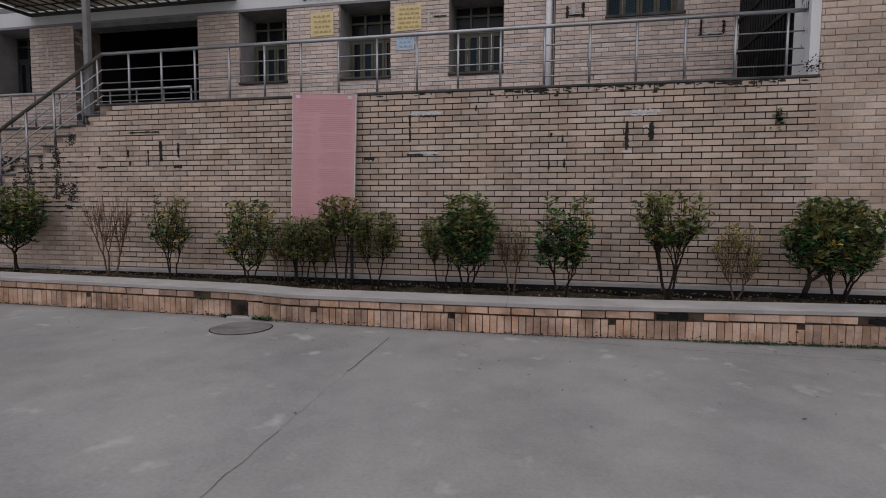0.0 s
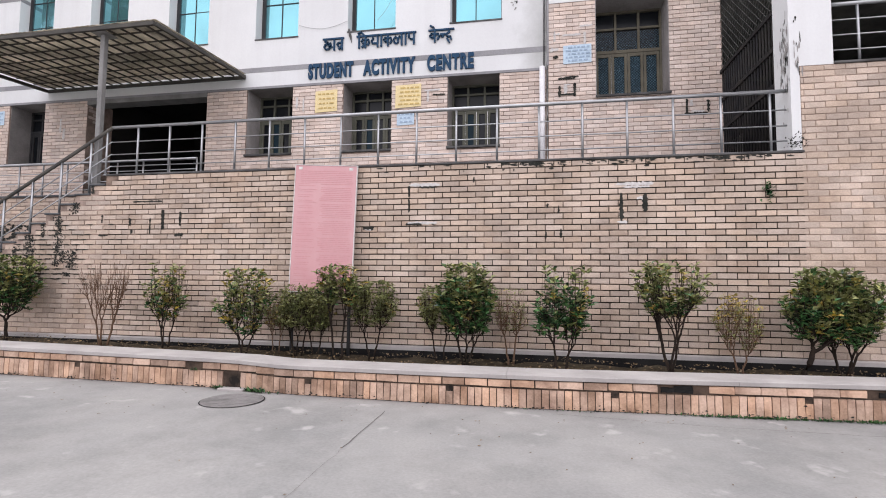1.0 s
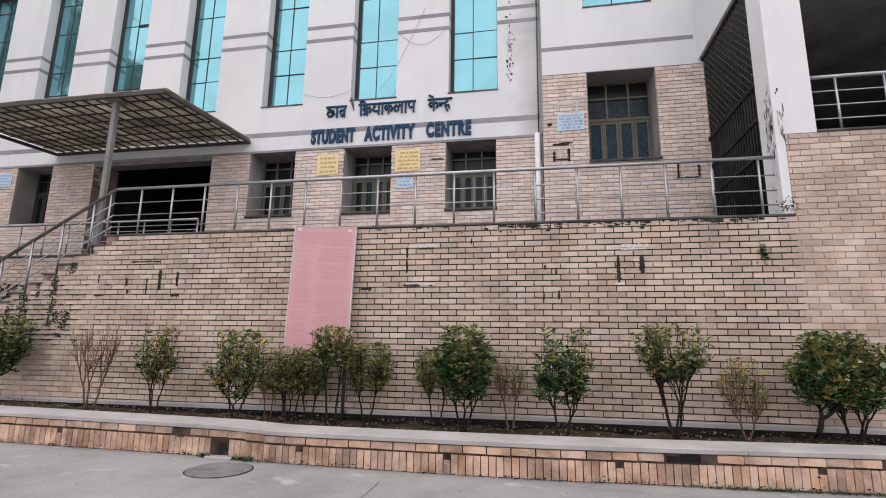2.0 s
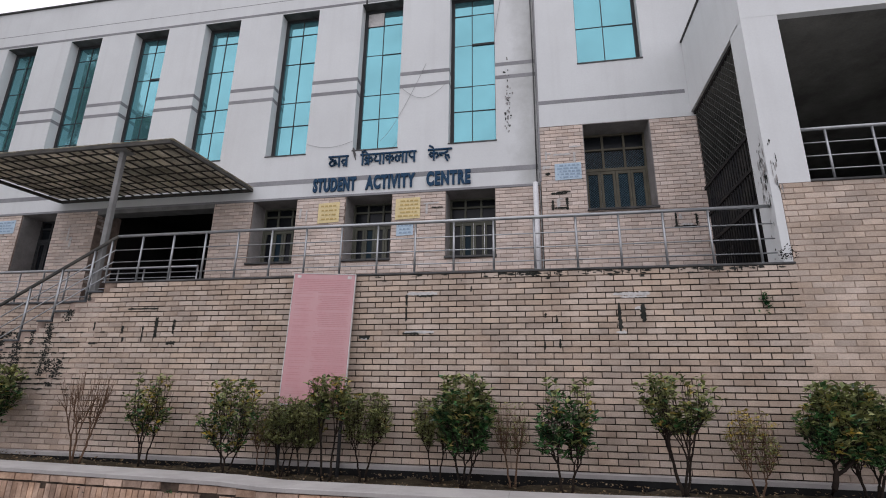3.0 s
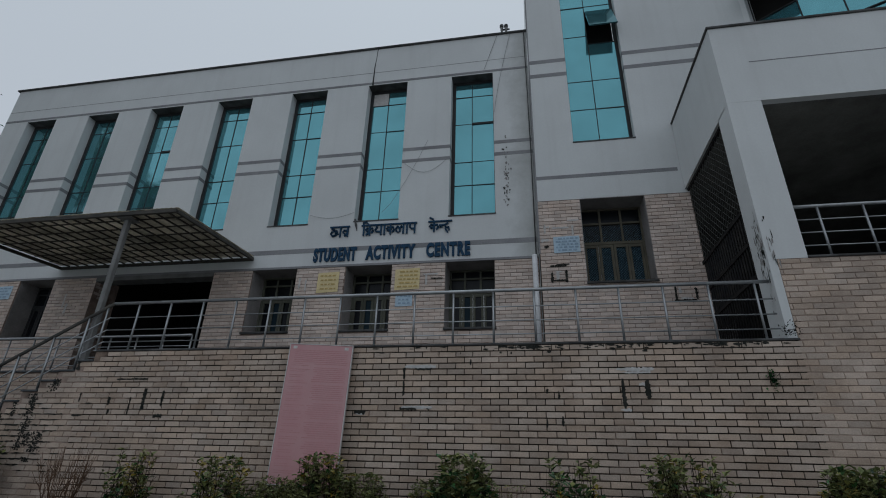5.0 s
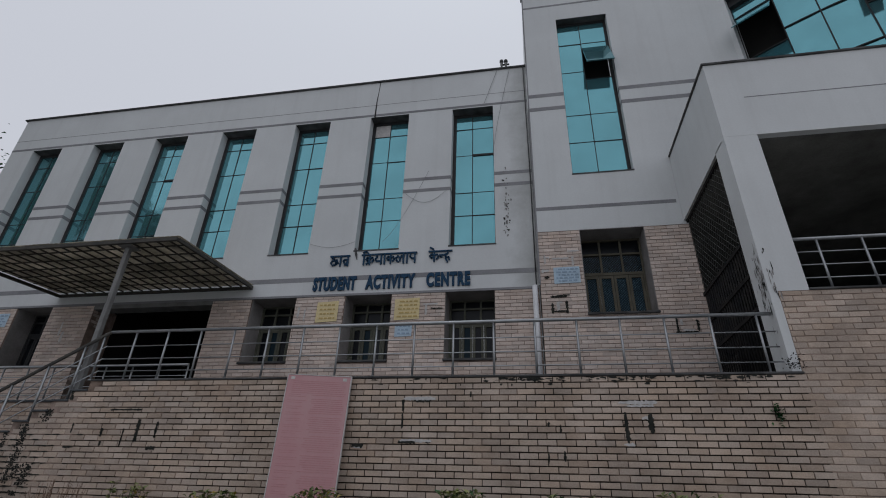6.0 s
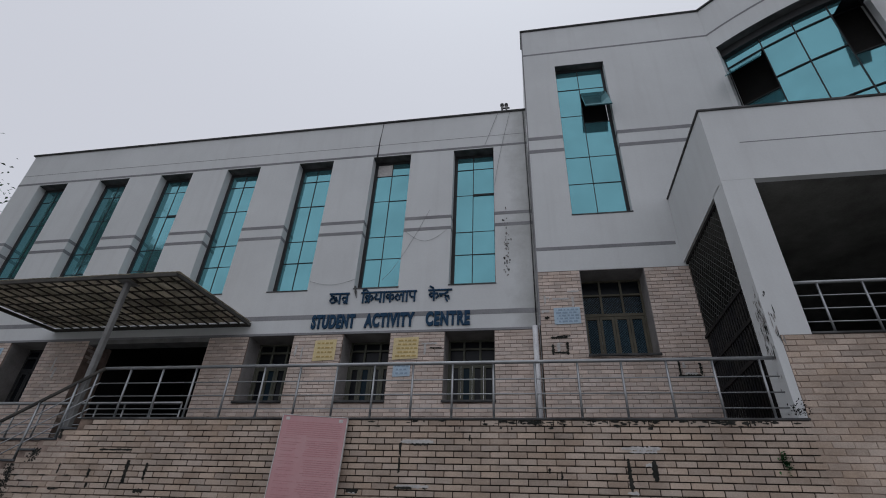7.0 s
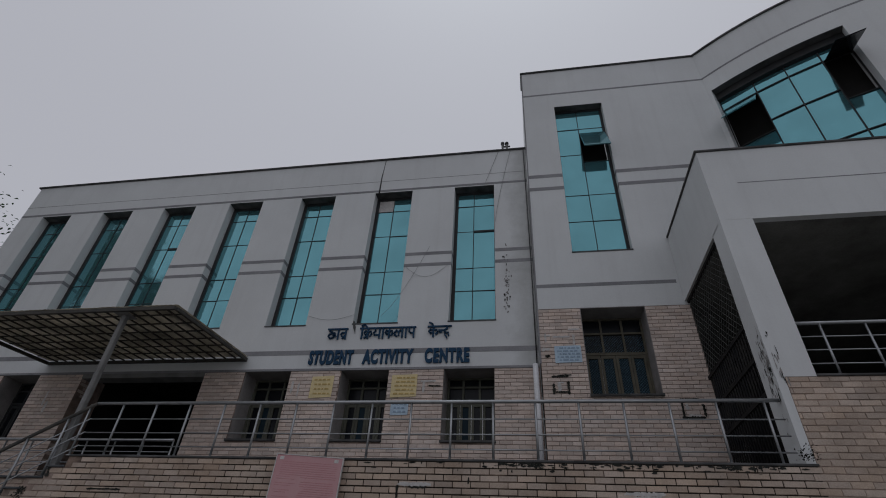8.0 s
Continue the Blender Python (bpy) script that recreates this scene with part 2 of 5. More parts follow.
# the sheets let the sky's light through
sn, sl = SHEET.node_tree.nodes, SHEET.node_tree.links
s_bsdf, s_out = sn["Principled BSDF"], sn["Material Output"]
s_tint = s_bsdf.inputs["Base Color"].links[0].from_socket
s_trans, s_mix = sn.new("ShaderNodeBsdfTranslucent"), sn.new("ShaderNodeMixShader")
sl.new(s_tint, s_trans.inputs["Color"])
s_mix.inputs[0].default_value = 0.43
sl.new(s_bsdf.outputs[0], s_mix.inputs[1])
sl.new(s_trans.outputs[0], s_mix.inputs[2])
sl.new(s_mix.outputs[0], s_out.inputs["Surface"])


def glass(name, colour, rough=0.06, metal=0.75):
    """Coated window glass: a tinted mirror with slow waves in it."""
    m = material(name, colour, [c * 0.86 for c in colour], 0.9, 2.2, rough, 0.05, metal=metal, fine_mix=0.06, dist=0.02)
    m.node_tree.nodes["Principled BSDF"].inputs["Specular IOR Level"].default_value = 0.7
    return m


TEAL_GLASS = glass("teal_coated_glass", (0.215, 0.48, 0.535))
DARK_GLASS = glass("dark_window_glass", (0.010, 0.012, 0.015), 0.25, 0.0)
DARK_GLASS.node_tree.nodes["Principled BSDF"].inputs["Specular IOR Level"].default_value = 0.2
BLUE_MESH = glass("blue_mesh_pane", (0.01, 0.026, 0.038), 0.5, 0.0)

BLUE_MESH.node_tree.nodes["Principled BSDF"].inputs["Specular IOR Level"].default_value = 0.15
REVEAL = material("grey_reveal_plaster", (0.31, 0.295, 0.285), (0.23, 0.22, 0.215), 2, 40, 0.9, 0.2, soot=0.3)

# ---- building helpers ----
BASES = {}


def thing(name, at, label="", category="", group="", kind=""):
    """An Empty at the base of a thing."""
    ob = new(name)
    ob.location = at
    ob.empty_display_size = 0.2
    BASES[ob] = Vector(at)
    return tagged(ob, label, category, group, kind)


def part(name, bm, mat, parent=None, label=""):
    """Links a bmesh, in the world's metres, as one mesh under a thing or a part."""
    base = BASES.get(parent, Vector())
    if base.length:
        bmesh.ops.translate(bm, vec=-base, verts=bm.verts)
    me = bpy.data.meshes.new(name)
    bm.to_mesh(me)
    bm.free()
    for one in mat if isinstance(mat, (list, tuple)) else (mat,):
        me.materials.append(one)
    ob = new(name, me)
    if parent:
        ob.parent = parent
    BASES[ob] = base
    return tagged(ob, label)


def solo(name, bm, mat, label="", category="", group="", kind="", at=None):
    """A thing that is one mesh, with its origin at a base point."""
    base = Vector(at or (0, 0, 0))
    bmesh.ops.translate(bm, vec=-base, verts=bm.verts)
    ob = part(name, bm, mat)
    ob.location = base
    BASES[ob] = base
    return tagged(ob, label, category, group, kind)


def box(bm, x0, x1, y0, y1, z0, z1, bevel=0.0, mi=0):
    vs = [bm.verts.new((x, y, z)) for x in (x0, x1) for y in (y0, y1) for z in (z0, z1)]
    fs = [bm.faces.new([vs[i] for i in q]) for q in ((0, 1, 3, 2), (4, 6, 7, 5), (0, 4, 5, 1), (2, 3, 7, 6), (0, 2, 6, 4), (1, 5, 7, 3))]
    for f in fs:
        f.material_index = mi
    if bevel:
        es = list({e for f in fs for e in f.edges})
        bmesh.ops.bevel(bm, geom=es, offset=bevel, segments=1, affect="EDGES")
    return bm


def one_box(*a, **k):
    return box(bmesh.new(), *a, **k)


def tube(bm, points, radii, sides=8, caps=True):
    """A round bar along a line of points; radii: one, or one a point."""
    pts = [Vector(p) for p in points]
    rs = radii if isinstance(radii, (list, tuple)) else [radii] * len(pts)
    rings = []
    for i, p in enumerate(pts):
        d = (pts[min(i + 1, len(pts) - 1)] - pts[max(i - 1, 0)]).normalized()
        u = d.orthogonal().normalized()
        if abs(d.z) < 0.9:
            u = d.cross(Vector((0, 0, 1))).normalized()
        v = d.cross(u)
        rings.append([bm.verts.new(p + rs[i] * (math.cos(a) * u + math.sin(a) * v)) for a in (2 * math.pi * k / sides for k in range(sides))])
    for a, b in zip(rings, rings[1:]):
        for k in range(sides):
            f = bm.faces.new((a[k], a[(k + 1) % sides], b[(k + 1) % sides], b[k]))
            f.smooth = sides > 5
    if caps:
        bm.faces.new(rings[0][::-1])
        bm.faces.new(rings[-1])
    return bm


def pierced(x0, x1, z0, z1, y0, y1, holes):
    """A wall along x with rectangular holes (x0, x1, z0, z1) through it."""
    bm = bmesh.new()
    xs = sorted({x0, x1, *(min(max(h[i], x0), x1) for h in holes for i in (0, 1))})
    zs = sorted({z0, z1, *(min(max(h[i], z0), z1) for h in holes for i in (2, 3))})
    solid = {(i, j) for i in range(len(xs) - 1) for j in range(len(zs) - 1)
             if not any(h[0] < (xs[i] + xs[i + 1]) / 2 < h[1] and h[2] < (zs[j] + zs[j + 1]) / 2 < h[3] for h in holes)}
    cache = {}

    def v(x, y, z):
        if (x, y, z) not in cache:
            cache[(x, y, z)] = bm.verts.new((x, y, z))
        return cache[(x, y, z)]

    for i, j in solid:
        a, b, c, d = xs[i], xs[i + 1], zs[j], zs[j + 1]
        bm.faces.new((v(a, y0, c), v(b, y0, c), v(b, y0, d), v(a, y0, d)))
        bm.faces.new((v(a, y1, d), v(b, y1, d), v(b, y1, c), v(a, y1, c)))
        if (i - 1, j) not in solid:
            bm.faces.new((v(a, y0, c), v(a, y0, d), v(a, y1, d), v(a, y1, c)))
        if (i + 1, j) not in solid:
            bm.faces.new((v(b, y0, d), v(b, y0, c), v(b, y1, c), v(b, y1, d)))
        if (i, j - 1) not in solid:
            bm.faces.new((v(b, y0, c), v(a, y0, c), v(a, y1, c), v(b, y1, c)))
        if (i, j + 1) not in solid:
            bm.faces.new((v(a, y0, d), v(b, y0, d), v(b, y1, d), v(a, y1, d)))
    return bm


# Planes of the plan: the terrace wall, the two facades and the kerb of the planter.
WALL_Y, FACADE_Y, TOWER_Y, KERB_Y = 7.0, 9.69, 9.59, 5.25
TERRACE_Z = 3.04
END_X = 3.47

# ---- ground ----
def yard_z(x):
    """The yard falls gently towards the outlet side."""
    return 0.046 + 0.008 * min(max(-1 - x, 0.0), 8.0) - 0.008 * min(max(x - 1, 0.0), 4.0)


bm = bmesh.new()
xs = [-400, -60, -20, -9, -6, -3, -1, 1, 3, 5, 10, 20, 60, 400]
ys = [-400, -60, -20, -6, -2, 0, 2, 3, 4, 5, 6, 8, 12, 30, 60, 400]
grid = [[bm.verts.new((x, y, yard_z(x))) for y in ys] for x in xs]
for i in range(len(xs) - 1):
    for j in range(len(ys) - 1):
        bm.faces.new((grid[i][j], grid[i + 1][j], grid[i + 1][j + 1], grid[i][j + 1]))
ground = solo("ground", bm, CONCRETE, "grey worn concrete yard with faint stains and cracks", "ground", kind="structure")


# ---- terrace wall, backing and slab ----
def stair_top(x):
    """Top of the front wall: level along the terrace, stepped beside the stair."""
    if x > -6.8:
        return TERRACE_Z
    return max(TERRACE_Z - 0.157 * (1 + int((-6.8 - x) / 0.285)), 0.45)


BACK = 0.009  # depth of the joints
bm = one_box(-6.8, END_X, WALL_Y + BACK, WALL_Y + 0.35, 0.0, TERRACE_Z - 0.03)
wall_south = solo("wall_south", bm, MORTAR, "tall tan brick terrace wall with dark stained joints", "wall", kind="structure", at=(-1.6, WALL_Y, 0))
bm = bmesh.new()
for k in range(17):
    x1 = -6.8 - 0.285 * k
    box(bm, x1 - 0.285, x1, WALL_Y + BACK, WALL_Y + 0.35, 0.0, stair_top(x1 - 0.1) - 0.03)
wall_stair = solo("wall_stair", bm, MORTAR_PALE, "stepped tan brick wall beside the outdoor stair", "wall", kind="structure", at=(-9, WALL_Y, 0))
bm = one_box(END_X, 9.5, WALL_Y + BACK, WALL_Y + 0.35, 0.0, 4.135)
wall_porch = solo("wall_porch", bm, MORTAR_PALE, "tan brick wall below the covered balcony", "wall", kind="structure", at=(6, WALL_Y, 0))
bm = one_box(-6.8, END_X + 0.02, WALL_Y - 0.012, FACADE_Y + 0.3, TERRACE_Z - 0.03, TERRACE_Z, 0.006)
solo("terrace_floor", bm, COPING, "dark stone terrace slab with a thin blackened edge", "floor", kind="structure", at=(-1.6, 8, TERRACE_Z - 0.03))
bm = one_box(-11.7, 9.5, WALL_Y - 0.11, WALL_Y + 0.005, 0.0, 0.425, 0.01)
solo("trim_plinth", bm, CAP_STONE, "pale stone plinth along the foot of the wall", "plinth", kind="structure", at=(-1, WALL_Y, 0))
# The ledge's shadow, built as a black strip along the plinth's foot.
bm = one_box(-11.7, 9.5, WALL_Y - 0.125, WALL_Y - 0.105, 0.0, 0.368)
solo("trim_plinth_base", bm, BLACK, "black strip under the pale plinth, standing for its shadow", "plinth", kind="structure", at=(-1, WALL_Y, 0))

# ---- stair ----
stair = thing("stair", (-9, 7.8, 0), "dark granite outdoor stair rising beside the brick wall", "stairs")
for k in range(18):
    x1 = -6.8 - 0.285 * k
    z = TERRACE_Z - 0.157 * (k + 1)
    if z < 0.05:
        break
    part("tread", one_box(x1 - 0.30, x1, WALL_Y - 0.02, 8.55, z - 0.03, z, 0.006), GRANITE, stair)
    part("riser", one_box(x1 - 0.283, x1, WALL_Y + 0.351, 8.55, 0.0, z - 0.031), GRANITE, stair)

# ---- left facade ----
UPPER = [(-14.3, -13.3), (-12.2, -11.2), (-10.16, -9.14), (-8.06, -7.04), (-5.88, -4.88), (-3.75, -2.71), (-1.56, -0.52)]
LOWER = [(-12.3, -11.28), (-6.03, -4.96), (-3.82, -2.77), (-1.6, -0.56)]
ENTRY = (-10.1, -7.0)
UP_Z, LOW_Z = (6.57, 10.57), (4.03, 5.48)
ROOF_Z, BRICK_TOP = 11.82, 5.48
holes = [(a, b, *UP_Z) for a, b in UPPER]
bm = pierced(-15.1, 0.35, BRICK_TOP, ROOF_Z, FACADE_Y, FACADE_Y + 0.6, holes)
facade = solo("wall_facade", bm, PLASTER, "white plastered upper facade with tall recessed windows", "wall", kind="structure", at=(-7, FACADE_Y, BRICK_TOP))
holes = [(a, b, *LOW_Z) for a, b in LOWER] + [(*ENTRY, 2.9, BRICK_TOP)]
bm = pierced(-15.1, 0.35, 0.0, BRICK_TOP, FACADE_Y + BACK, FACADE_Y + 0.7, holes)
lower_facade = solo("wall_lower_facade", bm, MORTAR_PALE, "tan brick ground storey with deep window openings", "wall", kind="structure", at=(-7, FACADE_Y, 0))
bm = one_box(-15.1, -14.7, FACADE_Y + 0.6, 22, 0, ROOF_Z)
solo("wall_west", bm, PLASTER, "white plastered end wall of the building", "wall", kind="structure", at=(-15, 15, 0))
bm = one_box(-15.18, 0.36, FACADE_Y - 0.05, FACADE_Y + 0.62, ROOF_Z, ROOF_Z + 0.05, 0.01)
solo("trim_coping", bm, COPING, "thin dark coping on the roof parapet", "coping", kind="structure", at=(-7, FACADE_Y, ROOF_Z))
bm = one_box(-15.1, 0.35, FACADE_Y + 0.62, 22, 11.2, 11.3)
solo("roof", bm, CONCRETE, "flat concrete roof slab", "roof", kind="structure", at=(-7, 15, 11.2))

# thin grey grooves and bands across the plaster
bands = thing("trim_bands", (-7, FACADE_Y, 5.5), "grey plaster grooves running across the white facade", "trim", kind="structure")
part("band", one_box(-15.1, 0.34, FACADE_Y - 0.004, FACADE_Y + 0.02, 5.83, 5.94), GREY_BAND, bands)
part("band", one_box(-15.1, 0.34, FACADE_Y - 0.012, FACADE_Y + 0.02, BRICK_TOP - 0.02, BRICK_TOP + 0.03), GREY_BAND, bands)
part("band", one_box(-15.1, 0.34, FACADE_Y - 0.006, FACADE_Y + 0.02, 10.60, 10.665), GREY_BAND, bands)
part("crack", one_box(-15.1, 0.34, FACADE_Y - 0.003, FACADE_Y + 0.01, 10.985, 10.997), GREY_BAND, bands)
edges = [-15.1] + [x for ab in UPPER for x in ab] + [0.35]
for a, b in zip(edges[::2], edges[1::2]):
    for z in (8.11, 8.44):
        part("groove", one_box(a - 0.004, b + 0.004, FACADE_Y - 0.004, FACADE_Y + 0.3, z - 0.045, z + 0.045), GREY_BAND, bands)
part("joint", tube(bmesh.new(), [(-3.60, FACADE_Y - 0.002, ROOF_Z), (-3.615, FACADE_Y - 0.002, 11.5), (-3.64, FACADE_Y - 0.002, 11.2), (-3.645, FACADE_Y - 0.002, 10.57)], [0.012, 0.008, 0.014, 0.022], 6), COPING, bands, "dark vertical rain crack")


def teal_window(name, x0, x1, z0, z1, y, front, rows, split=0.5, label="", skip=(), right_rows=None, stile=(0.026, 0.026), lintel=0.09, pale=(), ajar=()):
    """A tall curtain window: thin dark frame, mullion, transoms and a pane in each field; stile: widths of the two
    sides, widened to stand for the mirrored jamb; lintel: the dark strip on top, for the mirrored soffit; front: the
    wall's face.
    """
    w = thing(name, ((x0 + x1) / 2, y, z0), label, "window", kind="structure")
    f = bmesh.new()
    t, deep = 0.026, 0.03
    # Widened stile and lintel imitate the dark reflections of jamb and soffit.
    box(f, x0 - 0.002, x0 + stile[0], y - deep, y + 0.05, z0, z1)
    box(f, x1 - stile[1], x1 + 0.002, y - deep, y + 0.05, z0, z1)
    box(f, x0 + stile[0], x1 - stile[1], y - 0.03, y + 0.05, z0, z0 + t)
    box(f, x0 + stile[0], x1 - stile[1], y - deep, y + 0.05, z1 - lintel, z1)
    part("window_frame", f, DARK_FRAME, w)
    # Shade under the head is put in as a dark sheet.
    part("head_lining", one_box(x0, x1, front + 0.005, y - deep - 0.001, z1 - 0.012, z1 + 0.003), COPING, w, "dark soffit sheet, shade of the recess put in its colour")
    part("window_sill", one_box(x0 - 0.012, x1 + 0.012, front - 0.015, y - 0.04, z0 - 0.022, z0 + 0.006), COPING, w, "thin dark stone sill")
    xm = x0 + (x1 - x0) * split
    part("mullion", one_box(xm - 0.009, xm + 0.009, y - 0.014, y + 0.04, z0 + t, z1 - lintel), DARK_FRAME, w)
    for i, (c, d) in enumerate(((x0 + stile[0], xm - 0.009), (xm + 0.009, x1 - stile[1]))):
        lines = right_rows if i and right_rows else rows
        for z in lines:
            thick = 0.026 if (i, z) in ajar else 0.008
            part("transom", one_box(c, d, y - 0.006 - thick, y + 0.04, z - thick, z + thick), DARK_FRAME, w)
        zs = [z0 + t, *lines, z1 - lintel]
        for j, (a, b) in enumerate(zip(zs, zs[1:])):
            if (i, j) not in skip:
                p = one_box(c, d, y - 0.003, y + 0.004, a, b)
                lean, turn = random.uniform(-0.006, 0.006), random.uniform(-0.004, 0.004)
                for v in p.verts:
                    v.co.y += lean * (v.co.z - a) / (b - a) + turn * (v.co.x - c) / (d - c)
                part("pane", p, PAPER if (i, j) in pale else TEAL_GLASS, w, "pane patched with pale paper" if (i, j) in pale else "")
    return w


for k, (a, b) in enumerate(UPPER):
    teal_window(f"window_{k + 1}", a, b, UP_Z[0], UP_Z[1], FACADE_Y + 0.27, FACADE_Y, (7.48, 8.12, 9.23, 10.08), 0.475,
                "tall recessed teal glass window with dark thin frames", stile=(0.08, 0.026), pale=((0, 4),) if k == 5 else (), ajar=((1, 9.23),) if k in (2, 6) else ())


def barred_window(name, x0, x1, z0, z1, y, leaves, head, mat, label, lit=()):
    """A deep window: transom lights with bars above, narrow panelled leaves below."""
    w = thing(name, ((x0 + x1) / 2, y, z0), label, "window", kind="structure")
    f = bmesh.new()
    t = 0.05
    box(f, x0, x0 + t, y - 0.04, y + 0.05, z0, z1)
    box(f, x1 - t, x1, y - 0.04, y + 0.05, z0, z1)
    box(f, x0 + t, x1 - t, y - 0.04, y + 0.05, z1 - t, z1)
    box(f, x0 + t, x1 - t, y - 0.04, y + 0.05, z0, z0 + t)
    box(f, x0 + t, x1 - t, y - 0.04, y + 0.05, head - 0.03, head + 0.03)
    part("window_frame", f, mat, w)
    part("window_sill", one_box(x0 - 0.015, x1 + 0.015, y - 0.61, y - 0.56, z0 - 0.045, z0 - 0.002, 0.006), COPING, w)
    part("pane", one_box(x0 + t, x1 - t, y + 0.008, y + 0.016, head, z1 - t), DARK_GLASS, w)
    n = 3
    for k in range(1, n):
        x = x0 + (x1 - x0) * k / n
        part("bar", one_box(x - 0.022, x + 0.022, y - 0.035, y + 0.007, head + 0.03, z1 - t), mat, w)
    zb = (head + z1) / 2 + 0.05
    part("bar", one_box(x0 + t, x1 - t, y - 0.033, y + 0.006, zb - 0.02, zb + 0.02), mat, w)
    wall = y - 0.55
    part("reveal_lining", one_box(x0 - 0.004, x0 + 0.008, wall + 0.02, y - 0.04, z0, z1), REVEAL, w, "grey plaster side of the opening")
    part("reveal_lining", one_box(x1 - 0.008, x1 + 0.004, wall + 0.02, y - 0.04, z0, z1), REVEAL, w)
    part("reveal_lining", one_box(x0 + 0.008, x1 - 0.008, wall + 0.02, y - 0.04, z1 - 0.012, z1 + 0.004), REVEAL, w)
    wide = (x1 - x0 - 2 * t) / leaves
    for k in range(leaves):
        a = x0 + t + k * wide
        b = a + wide
        g = bmesh.new()
        s = 0.055
        box(g, a + 0.004, a + s, y - 0.03, y + 0.02, z0 + t, head - 0.032)
        box(g, b - s, b - 0.004, y - 0.03, y + 0.02, z0 + t, head - 0.032)
        box(g, a + s, b - s, y - 0.03, y + 0.02, z0 + t, z0 + t + 0.07)
        box(g, a + s, b - s, y - 0.03, y + 0.02, head - 0.10, head - 0.032)
        leaf = part("casement", g, mat, w)
        part("pane", one_box(a + s, b - s, y + 0.0, y + 0.008, z0 + t + 0.07, head - 0.10), BLUE_MESH if k in lit else DARK_GLASS, leaf)
    if lit and len(lit) > 3:
        top = (head + z1) / 2
        for z0m, z1m in ((z0 + t, head - 0.04), (head + 0.03, top)):
            net, step, tall = bmesh.new(), 0.055, z1m - z0m
            for k in range(-int(tall / step) - 1, int((x1 - x0) / step) + 1):
                for s in (1, -1):
                    a = x0 + t + k * step
                    lo, hi = max(a, x0 + t), min(a + tall, x1 - t)
                    if hi - lo > 0.02:
                        up = lambda q: z0m + (q - a) if s > 0 else z1m - (q - a)
                        tube(net, [(lo, y - 0.004 - 0.001 * s, up(lo)), (hi, y - 0.004 - 0.001 * s, up(hi))], 0.0032, 3, False)
            part("wire_mesh", net, WIRE, w, "blue-grey diamond wire mesh")
    return w


for k, (a, b) in enumerate(LOWER):
    barred_window(f"window_{k + 8}", a, b, LOW_Z[0], LOW_Z[1], FACADE_Y + 0.57, 4, 4.95, OLD_FRAME if k else DARK_FRAME, "deep ground-storey window with barred top lights and shut casements", (1,))

# hall behind the entrance, its shade put into near-black plaster
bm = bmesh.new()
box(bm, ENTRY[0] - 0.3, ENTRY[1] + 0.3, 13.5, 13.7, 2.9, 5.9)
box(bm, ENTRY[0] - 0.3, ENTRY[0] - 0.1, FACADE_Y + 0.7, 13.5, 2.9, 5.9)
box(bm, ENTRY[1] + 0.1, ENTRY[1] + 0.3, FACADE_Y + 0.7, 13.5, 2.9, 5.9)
solo("wall_hall", bm, INNER, "plain entrance hall walls, shade put in their near-black colour", "wall", kind="structure", at=(-8.5, 12, 2.9))
solo("ceiling_hall", one_box(ENTRY[0] - 0.3, ENTRY[1] + 0.3, FACADE_Y + 0.6, 13.7, 5.9, 6.0), INNER, "hall ceiling, shade put in its near-black colour", "ceiling", kind="structure", at=(-8.5, 12, 5.9))
solo("floor_hall", one_box(ENTRY[0] - 5, ENTRY[1] + 0.3, 8.91, 13.7, 2.8, 3.02), GRANITE, "dark hall and landing floor", "floor", kind="structure", at=(-8.5, 12, 2.8))

# ---- tower ----
TOWER = (0.38, 5.4)
TW, BW = (1.25, 2.57, 8.19, 13.38), (1.26, 2.56, 4.85, 6.73)
TOWER_TOP, TOWER_BRICK = 15.08, 6.73
bm = pierced(TOWER[0], TOWER[1], TOWER_BRICK, TOWER_TOP, TOWER_Y, TOWER_Y + 0.6, [TW, (3.46, TOWER[1], TOWER_BRICK, 6.85)])
solo("wall_tower", bm, PLASTER, "white plastered stair tower taller than the wing", "wall", kind="structure", at=(3, TOWER_Y, TOWER_BRICK))
bm = pierced(TOWER[0], 3.46, 0.0, TOWER_BRICK, TOWER_Y + BACK, TOWER_Y + 0.7, [BW])
solo("wall_tower_base", bm, MORTAR_PALE, "tan brick base of the tower with one deep window", "wall", kind="structure", at=(3, TOWER_Y, 0))
bm = one_box(TOWER[0], TOWER[0] + 0.3, TOWER_Y + 0.6, 20, 0, TOWER_TOP)
solo("wall_tower_side", bm, PLASTER, "white plastered side of the tower", "wall", kind="structure", at=(0.5, 15, 0))
tb = thing("trim_tower_bands", (3, TOWER_Y, 7), "grey plaster grooves across the white tower", "trim", kind="structure")
for a, b in ((TOWER[0], TW[0]), (TW[1], TOWER[1])):
    for z in (10.2, 10.64):
        part("groove", one_box(a - 0.003, b + 0.003, TOWER_Y - 0.004, TOWER_Y + 0.3, z - 0.055, z + 0.055), GREY_BAND, tb)
part("groove", one_box(TOWER[0], 3.3, TOWER_Y - 0.004, TOWER_Y + 0.02, 7.26, 7.345), GREY_BAND, tb)
part("groove", one_box(TOWER[0], TOWER[1], TOWER_Y - 0.004, TOWER_Y + 0.02, 13.95, 14.01), GREY_BAND, tb)
part("coping", one_box(TOWER[0] - 0.04, TOWER[1], TOWER_Y - 0.05, TOWER_Y + 0.6, TOWER_TOP, TOWER_TOP + 0.05, 0.01), COPING, tb)
